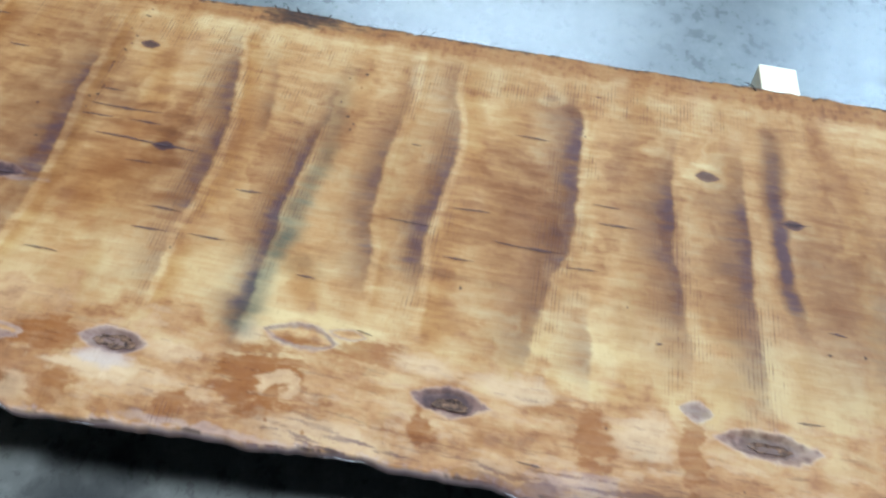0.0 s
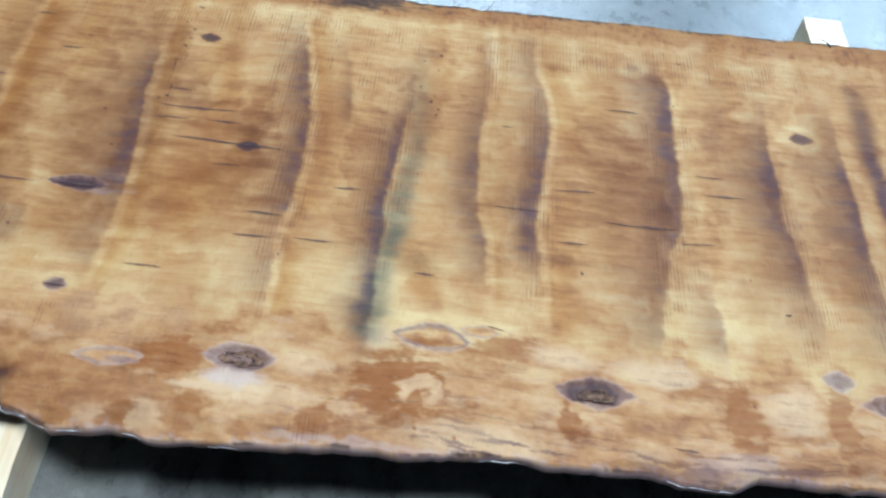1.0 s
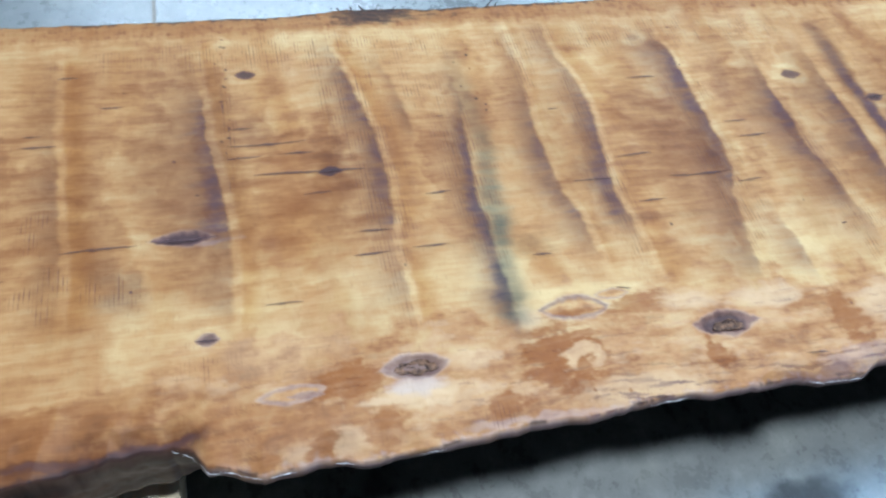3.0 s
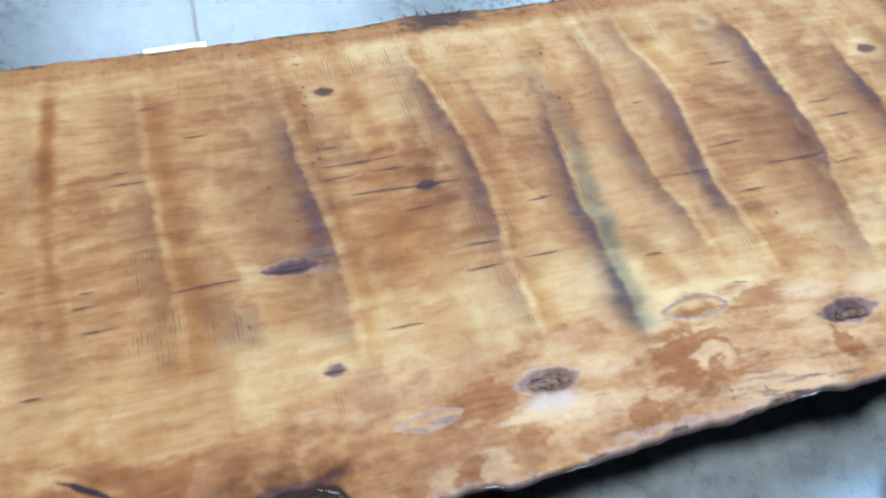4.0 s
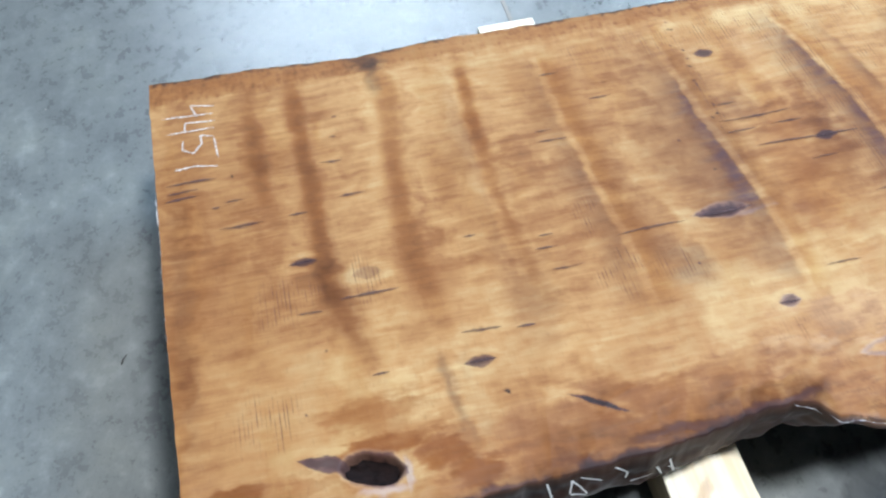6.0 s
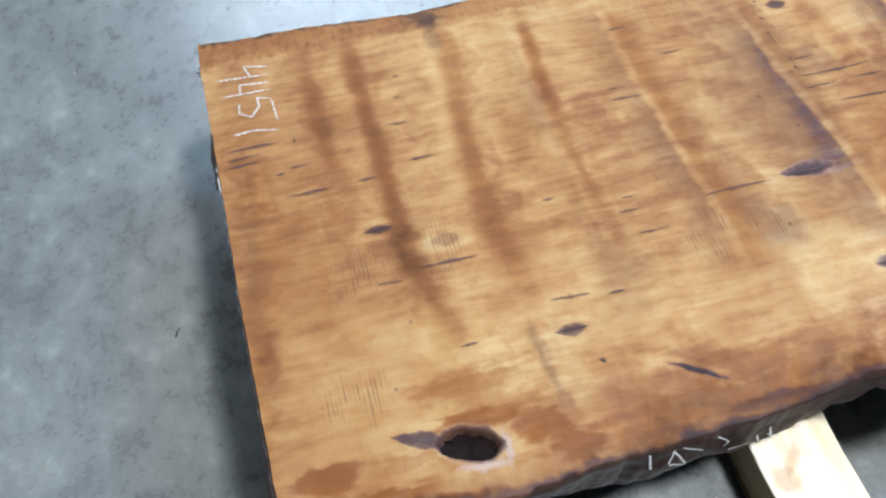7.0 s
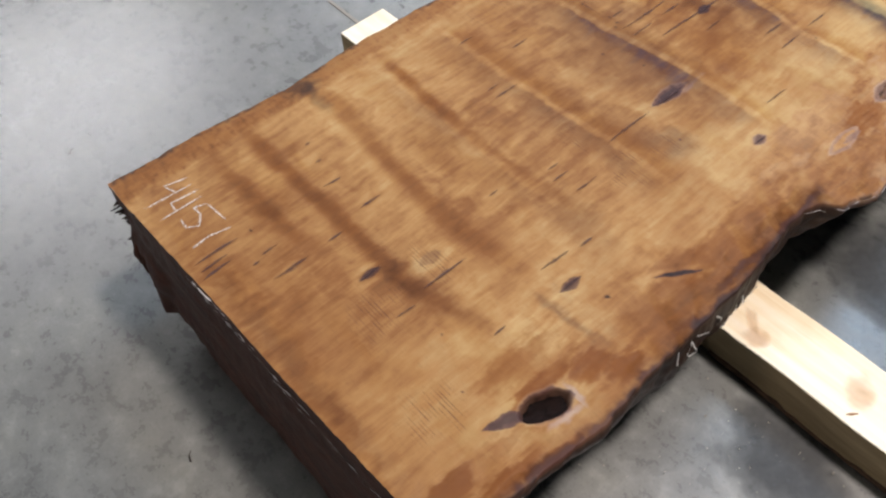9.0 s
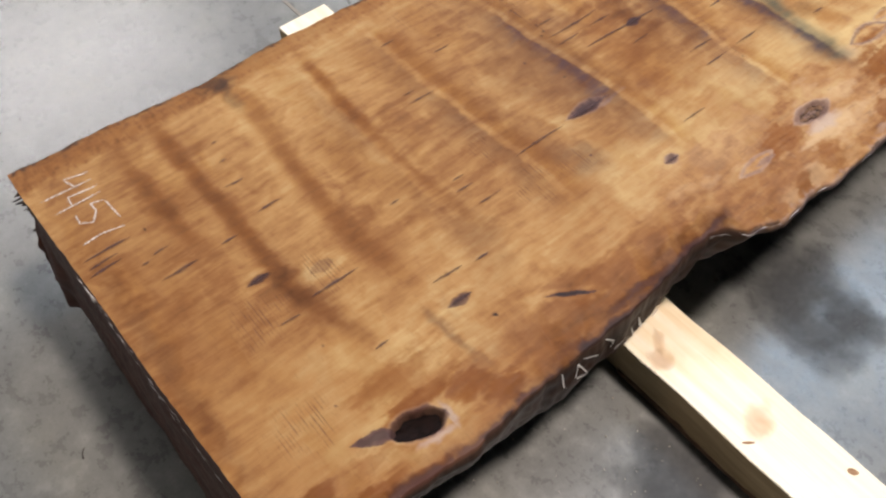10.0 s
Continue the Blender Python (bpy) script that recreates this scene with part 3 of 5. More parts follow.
    f.vein([(0.915, -0.10, 0.25), (0.918, -0.17, 0.45), (0.918, -0.23, 0.6), (0.914, -0.285, 0.75), (0.910, -0.33, 0.9), (0.906, -0.385, 1.0), (0.900, -0.44, 0.8), (0.896, -0.485, 0.8), (0.899, -0.505, 0.3)], 0.011, green=0.95, even=True)
    f.vein([(0.935, -0.05, 0.5), (0.938, -0.12, 0.7), (0.934, -0.20, 0.6), (0.932, -0.27, 0.2)], 0.012, tone=-0.14, gold=0.6, even=True)
    f.vein([(0.930, -0.37, 0.2), (0.932, -0.41, 0.8), (0.950, -0.44, 0.8), (0.966, -0.46, 0.3)], 0.014, tone=-0.20, gold=0.6, rust=0.2, even=True)
    f.vein([(0.992, -0.04, 0.1), (0.998, -0.09, 0.35), (0.996, -0.15, 0.4), (0.990, -0.196, 0.7), (0.988, -0.235, 0.9), (0.989, -0.296, 0.9), (0.993, -0.335, 0.9), (1.001, -0.365, 0.9), (1.003, -0.405, 0.6), (1.004, -0.43, 0.1)], 0.022, plum=0.78, lit=0.36, gold=0.45, band=0.016)
    f.vein([(1.046, -0.06, 0.3), (1.050, -0.11, 0.5), (1.060, -0.15, 0.6), (1.065, -0.19, 0.8), (1.062, -0.245, 0.9), (1.057, -0.29, 1.0), (1.053, -0.33, 1.0), (1.054, -0.37, 0.9), (1.058, -0.40, 0.3), (1.060, -0.46, 0.1)], 0.024, plum=0.95, lit=0.32, gold=0.55, band=0.034)
    f.vein([(1.128, -0.08, 0.4), (1.126, -0.18, 0.6), (1.120, -0.30, 0.4)], 0.016, tone=0.08, gold=0.3, even=True)
    f.vein([(1.197, -0.085, 0.3), (1.207, -0.115, 0.9), (1.208, -0.16, 1.0), (1.208, -0.20, 1.0), (1.209, -0.25, 0.9), (1.209, -0.295, 0.95), (1.204, -0.325, 0.9), (1.189, -0.37, 0.6), (1.181, -0.415, 0.6), (1.176, -0.462, 0.5), (1.172, -0.48, 0.1)], 0.033, plum=0.92, lit=0.44, gold=0.30, band=0.014)
    f.vein([(1.262, -0.10, 0.5), (1.256, -0.18, 0.7), (1.246, -0.25, 0.2)], 0.013, plum=0.22, tone=-0.08, even=True)
    f.vein([(1.228, -0.39, 0.2), (1.234, -0.425, 0.7), (1.237, -0.465, 0.8), (1.237, -0.485, 0.1)], 0.028, plum=0.55, lit=0.32)
    f.vein([(1.325, -0.10, 0.1), (1.318, -0.16, 0.4), (1.316, -0.20, 0.8), (1.317, -0.25, 1.0), (1.318, -0.285, 0.8), (1.323, -0.325, 0.8), (1.329, -0.365, 0.7), (1.334, -0.41, 0.5), (1.337, -0.45, 0.2)], 0.030, plum=0.90, lit=0.42)
    f.vein([(1.399, -0.12, 0.2), (1.398, -0.175, 0.5), (1.400, -0.23, 1.0), (1.403, -0.27, 1.0), (1.403, -0.315, 1.0), (1.404, -0.36, 0.8), (1.408, -0.41, 0.7), (1.412, -0.48, 0.3)], 0.032, plum=0.88, lit=0.48)
    f.vein([(1.434, -0.09, 0.6), (1.433, -0.16, 0.8), (1.433, -0.21, 1.0), (1.435, -0.25, 1.0), (1.438, -0.31, 1.0), (1.446, -0.35, 0.7), (1.455, -0.39, 0.3)], 0.010, plum=0.95, even=True)
    f.vein([(1.465, -0.20, 0.3), (1.475, -0.27, 0.8), (1.490, -0.36, 0.8), (1.500, -0.42, 0.3)], 0.026, plum=0.45, even=True)
    f.vein([(1.487, -0.04, 0.8), (1.494, -0.10, 1.0), (1.512, -0.135, 0.8), (1.520, -0.20, 0.6)], 0.012, rust=0.55, tone=-0.18, even=True)
    f.band(1.560, 1.560, 1.550, -0.20, -0.45, 0.040, 0.020, plum=0.65, ridge=0.18)
    f.band(1.660, 1.650, 1.640, -0.10, -0.45, 0.030, 0.010, plum=0.65, ridge=0.22)
    f.band(1.800, 1.790, 1.790, -0.08, -0.45, 0.030, 0.010, plum=0.70, ridge=0.20)
    # warm and dark fields between the streaks; two tone spots shade the live-edge dip
    for cx, cy, rx, ry, layer, amount in (
        (1.14, -0.31, 0.07, 0.13, "rust", 0.42), (1.16, -0.28, 0.05, 0.12, "plum", 0.28), (0.56, -0.20, 0.10, 0.08, "rust", 0.28), (0.76, -0.30, 0.04, 0.08, "plum", 0.22), (1.30, -0.30, 0.04, 0.12, "plum", 0.25), (1.02, -0.30, 0.04, 0.10, "plum", 0.18), (1.50, -0.33, 0.06, 0.10, "plum", 0.42), (1.28, -0.22, 0.02, 0.10, "rust", 0.25), (0.12, -0.28, 0.12, 0.16, "tone", 0.08),
        (0.57, -0.27, 0.07, 0.10, "rust", 0.45), (0.565, -0.25, 0.035, 0.07, "plum", 0.30), (0.71, -0.30, 0.07, 0.07, "rust", 0.55), (0.70, -0.25, 0.05, 0.05, "tone", -0.14), (0.665, -0.205, 0.03, 0.03, "plum", 0.25), (0.755, -0.27, 0.03, 0.05, "plum", 0.35), (1.15, -0.29, 0.05, 0.06, "tone", -0.12), (1.47, -0.30, 0.06, 0.10, "rust", 0.4), (0.72, -0.33, 0.05, 0.10, "rust", 0.40), (0.545, -0.40, 0.05, 0.035, "rust", 0.50), (0.69, -0.36, 0.045, 0.06, "gold", 0.55),
        (0.70, -0.27, 0.06, 0.03, "rust", 0.35), (0.360, -0.400, 0.024, 0.04, "plum", 0.30), (0.360, -0.400, 0.026, 0.045, "rust", 0.45), (0.455, -0.380, 0.012, 0.022, "plum", 0.35), (0.27, -0.37, 0.06, 0.08, "rust", 0.34), (0.27, -0.37, 0.06, 0.08, "tone", -0.08), (0.36, -0.540, 0.06, 0.035, "tone", -0.26), (0.47, -0.548, 0.06, 0.025, "tone", -0.22), (0.34, -0.46, 0.03, 0.03, "rust", 0.45), (0.42, -0.50, 0.05, 0.03, "rust", 0.40), (0.41, -0.30, 0.05, 0.08, "tone", -0.10),
        (0.06, -0.35, 0.09, 0.10, "tone", -0.16), (0.05, -0.15, 0.06, 0.10, "rust", 0.25), (0.32, -0.51, 0.05, 0.055, "rust", 0.40),
        (0.24, -0.575, 0.06, 0.020, "rust", 0.6), (0.04, -0.40, 0.05, 0.10, "rust", 0.3), (0.355, -0.30, 0.05, 0.03, "rust", 0.3)):
        f.blot(cx, cy, rx, ry, layer, amount, 0.9, 0.85)
    f.rust = np.maximum(f.rust, 0.40 * step(0.30, 0.06, x + 0.15 * f.warp) * step(-0.12, -0.22, y) * (0.4 + f.dash))
    f.tone -= 0.10 * step(0.30, 0.06, x)
    f.blot(0.185, -0.495, 0.045, 0.022, "rust", 0.75, 2.4, 0.7)
    f.blot(0.225, -0.515, 0.030, 0.016, "rust", 0.55, 2.4, 0.7)
    # rosy wood beyond x = 1.2, with the light's fall-off painted into rust and plum
    f.rust = np.maximum(f.rust, 0.30 * step(1.18, 1.45, x + 0.2 * f.warp) * step(-0.14, -0.26, y + 0.2 * f.warp2) * (0.3 + f.dash))
    f.plum = np.maximum(f.plum, 0.20 * step(1.20, 1.50, x + 0.2 * f.warp2) * step(-0.10, -0.22, y) * step(-0.50, -0.44, y) * (0.3 + cloud(x * 9, y * 9, 98, 3)))
    f.rust = np.maximum(f.rust, 0.34 * step(-0.48, -0.55, y + 0.1 * f.warp) * step(0.66, 0.50, x) * (0.4 + f.dash))
    # brown patches and bare spots along the live edge
    for cx, cy, rx, ry, layer, amount in (
        (0.055, -0.545, 0.030, 0.012, "rust", 0.9), (0.095, -0.572, 0.030, 0.012, "rust", 0.9), (0.045, -0.578, 0.018, 0.008, "rust", 0.7), (0.150, -0.580, 0.020, 0.009, "rust", 0.6),
        (0.185, -0.523, 0.045, 0.010, "rust", 0.9), (0.235, -0.535, 0.016, 0.022, "rust", 0.8), (0.935, -0.540, 0.044, 0.040, "rust", 0.95), (0.950, -0.540, 0.024, 0.016, "pale", 0.42), (0.950, -0.548, 0.009, 0.010, "rust", 0.85), (0.722, -0.530, 0.032, 0.018, "rust", 0.95),
        (0.756, -0.576, 0.018, 0.020, "rust", 0.75), (0.866, -0.576, 0.018, 0.018, "rust", 0.85), (1.035, -0.489, 0.042, 0.012, "rust", 0.80),
        (1.086, -0.550, 0.012, 0.022, "rust", 0.90), (0.608, -0.572, 0.020, 0.030, "rust", 0.50), (1.246, -0.535, 0.022, 0.030, "rust", 0.85),
        (1.205, -0.515, 0.030, 0.012, "rust", 0.65), (1.335, -0.530, 0.012, 0.040, "rust", 0.75)):
        f.blot(cx, cy, rx, ry, layer, amount, 1.3, 0.22)
    for cx, cy, rx, ry, layer, amount in (
        (0.80, -0.555, 0.050, 0.012, "pale", 0.80), (1.160, -0.498, 0.035, 0.014, "pale", 0.75), (1.290, -0.520, 0.030, 0.020, "pale", 0.65),
        (0.665, -0.490, 0.050, 0.030, "pale", 0.20), (1.08, -0.49, 0.03, 0.012, "pale", 0.65), (0.905, -0.49, 0.012, 0.014, "pale", 0.6),
        (1.000, -0.58, 0.060, 0.014, "pale", 0.55), (0.700, -0.59, 0.060, 0.010, "pale", 0.45), (0.84, -0.52, 0.02, 0.012, "pale", 0.55),
        (0.78, -0.05, 0.09, 0.018, "tone", 0.10), (1.00, -0.055, 0.10, 0.02, "tone", 0.08), (0.89, -0.43, 0.030, 0.03, "tone", 0.2)):
        f.blot(cx, cy, rx, ry, layer, amount, 1.4, 0.45)
    for cx, cy, rx, ry in ((0.055, -0.545, 0.034, 0.012), (0.095, -0.572, 0.034, 0.012), (0.185, -0.523, 0.045, 0.008), (0.235, -0.540, 0.020, 0.022), (0.150, -0.585, 0.030, 0.008), (0.27, -0.565, 0.03, 0.014)):
        f.blot(cx, cy, rx, ry, "rust", 1.0, 1.3, 0.4)
        f.blot(cx, cy, rx, ry, "tone", -0.30, 1.3, 0.4)
    f.blot(0.912, -0.40, 0.05, 0.012, "green", 0.26, 2.4, 0.8)
    f.blot(0.60, -0.25, 0.05, 0.12, "plum", 0.44, 0.9, 0.85)
    f.blot(0.537, -0.395, 0.012, 0.024, "plum", 0.42, 1.0, 0.6)
    f.blot(0.50, -0.33, 0.03, 0.10, "plum", 0.16, 0.9, 0.85)
    f.blot(0.66, -0.36, 0.05, 0.05, "rust", 0.5, 0.9, 0.85)
    f.blot(1.235, -0.582, 0.040, 0.012, "haze", 0.45, 2.4, 0.6)
    f.blot(1.185, -0.592, 0.06, 0.008, "plum", 0.65, 1.5, 0.4)
    f.blot(0.90, -0.594, 0.08, 0.004, "haze", 0.5, 1.5, 0.4)
    f.blot(0.55, -0.562, 0.045, 0.007, "plum", 0.85, 1.2, 0.4)
    f.blot(0.46, -0.566, 0.07, 0.006, "plum", 0.75, 1.2, 0.4)
    f.blot(0.02, -0.35, 0.010, 0.13, "plum", 0.30, 1.0, 0.8)
    f.blot(0.83, -0.008, 0.060, 0.016, "char", 0.9, 2.4, 0.7)
    f.blot(0.256, -0.016, 0.022, 0.014, "char", 0.65, 2.0, 0.9)
    f.blot(0.262, -0.050, 0.008, 0.024, "green", 0.45, 1.6, 0.8)
    # thin dark fibres and grey weathered lip along the live edge, highlights painted as haze
    f.plum = np.maximum(f.plum, near * 0.32 * step(0.70, 0.80, cloud(x * 20, y * 200, 93, 4)))
    lip = y - near_edge(x)
    f.haze = np.maximum(f.haze, step(0.60, 0.63, x) * 0.55 * step(0.010, 0.002, lip + 0.014 * (f.crumb - 0.5)) * step(0.30, 0.55, cloud(x * 30, y * 30, 94)))
    f.char = np.maximum(f.char, 0.8 * step(0.009, 0.003, lip + 0.010 * (f.dash - 0.5)) * step(0.56, 0.66, cloud(x * 26, y * 40, 95)))
    f.plum = np.maximum(f.plum, 0.85 * step(0.62, 0.57, x) * step(0.016, 0.004, lip + 0.02 * f.warp))
    f.plum = np.maximum(f.plum, 0.5 * step(1.10, 1.20, x) * step(0.030, 0.006, lip + 0.03 * f.warp) * np.clip(2 * f.streak - 0.4, 0, 1))
    for cx, cy, rx, ry in ((0.640, -0.592, 0.014, 0.016), (0.690, -0.592, 0.013, 0.014), (0.745, -0.588, 0.016, 0.016), (0.800, -0.590, 0.013, 0.014), (0.862, -0.584, 0.015, 0.012)):
        f.blot(cx, cy, rx, ry, "rust", 0.62, 1.4, 0.3)
    # reddish wood rolling off to the rim, its shade put into tone and plum
    slope = step(-0.495, -0.560, y + 0.05 * f.warp) * step(0.24, 0.32, x) * step(0.62, 0.56, x)
    f.rust = np.maximum(f.rust, 0.75 * slope * np.clip(0.25 + 1.3 * f.dash, 0, 1))
    f.tone -= 0.13 * slope
    f.haze *= 1 - slope
    f.pale *= 1 - slope
    f.pink *= 1 - slope
    f.plum = np.maximum(f.plum, 0.55 * slope * step(0.030, 0.008, y - near_edge(x) + 0.05 * f.warp2))
    # brown shading beside the crack, painted as rust
    f.blot(0.395, -0.540, 0.022, 0.012, "rust", 0.9, 1.0, 0.6)
    for cx, cy, rx, ry, amount in ((0.14, -0.575, 0.11, 0.016, 0.62), (0.30, -0.545, 0.07, 0.030, 0.60), (0.44, -0.535, 0.05, 0.022, 0.70), (0.52, -0.530, 0.06, 0.020, 0.55), (0.21, -0.522, 0.04, 0.012, 0.85), (0.64, -0.560, 0.05, 0.030, 0.55)):
        f.blot(cx, cy, rx, ry, "rust", amount, 1.1, 0.6)
    f.knot(0.388, -0.528, 0.030, 0.0030, 0.95, 0.9, 0.0, 1.2, 0.0, -0.5)
    f.char = np.maximum(f.char, 0.85 * step(0.26, 0.33, x) * step(0.60, 0.55, x) * step(0.011, 0.002, lip + 0.012 * f.warp))
    f.band(0.262, 0.262, 0.264, -0.455, -0.535, 0.004, 0.005, plum=0.6, tone=-0.1)
    f.band(0.272, 0.272, 0.276, -0.46, -0.51, 0.006, 0.010, plum=0.25)
    f.vein([(0.255, -0.460, 0.9), (0.258, -0.475, 1.0), (0.262, -0.502, 0.7), (0.268, -0.535, 0.4)], 0.0036, plum=0.34, green=0.22, even=True)
    # pale grey lines along the grain
    f.blot(0.61, -0.354, 0.022, 0.003, "haze", 0.4, 1.2, 0.7)
    f.blot(0.87, -0.390, 0.07, 0.004, "green", 0.12, 1.2, 0.7)
    f.blot(1.12, -0.383, 0.16, 0.004, "green", 0.10, 1.6, 0.7)
    # worm holes and specks
    picks = random.Random(5)
    spots = [(0.636 + picks.uniform(-0.005, 0.006), -0.05 - 0.013 * k + picks.uniform(-0.005, 0.005)) for k in range(15)] + [(0.925 + picks.uniform(-0.012, 0.012), -0.09 - 0.011 * k) for k in range(11)]
    spots += [(picks.uniform(0.05, 1.6), picks.uniform(-0.58, -0.03)) for k in range(26)]
    for cx, cy in spots:
        f.blot(cx, cy, picks.uniform(0.0012, 0.0025), picks.uniform(0.0012, 0.0024), picks.choice(("plum", "char", "rust")), 0.85, 0.6, 0.4)
    # saw lines
    f.saw += (0.03 + 0.04 * step(0.62, 0.45, x)) * step(0.50, 0.70, cloud(x * 9, y * 8, 91))
    for cx, cy, rx, ry in ((0.79, -0.26, 0.03, 0.16), (0.89, -0.28, 0.03, 0.12), (1.05, -0.30, 0.03, 0.12), (1.19, -0.30, 0.03, 0.14), (0.638, -0.16, 0.008, 0.12), (0.72, -0.075, 0.25, 0.03), (1.22, -0.075, 0.28, 0.03), (0.75, -0.16, 0.012, 0.10), (0.855, -0.15, 0.014, 0.06), (1.0, -0.12, 0.02, 0.08), (1.32, -0.35, 0.03, 0.12), (1.40, -0.40, 0.03, 0.08)):
        f.blot(cx, cy, 0.8 * rx, ry, "saw", 0.95, 1.4, 0.5)
    for cx, cy, rx, ry in ((0.45, -0.405, 0.020, 0.020), (0.60, -0.498, 0.024, 0.014), (0.44, -0.32, 0.012, 0.03), (0.77, -0.17, 0.012, 0.05), (0.785, -0.29, 0.010, 0.05), (1.05, -0.155, 0.010, 0.025), (1.05, -0.33, 0.010, 0.03),
                           (1.19, -0.31, 0.014, 0.02), (0.12, -0.35, 0.028, 0.03), (0.09, -0.48, 0.03, 0.03), (0.467, -0.385, 0.014, 0.018), (0.20, -0.34, 0.015, 0.03), (1.22, -0.19, 0.008, 0.02), (0.86, -0.585, 0.02, 0.012), (0.52, -0.40, 0.03, 0.02)):
        f.blot(cx, cy, rx, ry, "saw", 1.0, 0.8, 0.35)
    # knots
    f.knot(0.174, -0.543, 0.031, 0.0155, 0.85, 1.0, 0.022, 2.4, 0.15, -0.32)
    f.blot(0.205, -0.553, 0.004, 0.012, "haze", 0.8, 0.8, 0.4)
    f.blot(0.182, -0.563, 0.020, 0.003, "haze", 0.7, 0.8, 0.5)
    f.knot(0.137, -0.529, 0.026, 0.008, 0.95, 0.45, 0.0, 1.2, 0.0, -0.3)
    f.knot(0.787, -0.525, 0.032, 0.0140, 0.60, 0.25, 0.005, 1.4, 0.60)
    f.blot(0.772, -0.553, 0.036, 0.009, "pale", 0.85, 1.4, 0.4)
    f.blot(0.783, -0.546, 0.028, 0.009, "haze", 0.75, 1.2, 0.4)
    f.knot(1.108, -0.523, 0.036, 0.0135, 0.75, 0.60, 0.004, 1.4, 0.40)
    f.knot(0.956, -0.484, 0.036, 0.013, 0.75, 0.0, 0.002, 1.6, 0.40, -0.05, True)
    f.blot(0.948, -0.490, 0.018, 0.004, "rust", 0.8, 1.0, 0.4)
    f.knot(1.405, -0.508, 0.048, 0.015, 0.62, 0.45, 0.005, 1.5, 0.45)
    f.knot(0.583, -0.347, 0.030, 0.010, 0.90, 0.6, 0.002, 1.1, 0.3)
    f.knot(0.664, -0.113, 0.013, 0.007, 0.85, 0.5)
    f.knot(0.742, -0.274, 0.014, 0.008, 0.90, 0.55, 0.0, 1.1)
    f.knot(0.602, -0.469, 0.012, 0.006, 0.75, 0.35, 0.0, 1.7, 0.4)
    f.knot(0.671, -0.536, 0.030, 0.009, 0.35, 0.0, 0.0, 1.3, 0.5, 0.1, True)
    f.knot(0.684, -0.538, 0.016, 0.003, 0.40, 0.0, 0.0, 1.3, 0.4)
    f.knot(1.355, -0.174, 0.014, 0.009, 0.80, 0.35)
    f.knot(1.452, -0.226, 0.014, 0.007, 0.85, 0.55)
    f.knot(0.144, -0.308, 0.014, 0.005, 0.80, 0.5, 0.0, 1.1)
    f.knot(0.292, -0.462, 0.015, 0.006, 0.80, 0.5, 0.0, 1.1)
    f.knot(0.205, -0.335, 0.014, 0.007, 0.45, 0.0)
    f.knot(1.340, -0.486, 0.016, 0.010, 0.50, 0.2, 0.0, 1.6, 0.6)
    f.knot(1.166, -0.085, 0.010, 0.007, 0.40, 0.1)
    f.knot(1.000, -0.474, 0.018, 0.006, 0.50, 0.0, 0.0, 1.4, 0.4, 0.0, True)


slab = thing("wood_slab", (0, 0, BASE), "thick live-edge redwood slab with plum streaks, knots and chalk numbers", "wood slab")


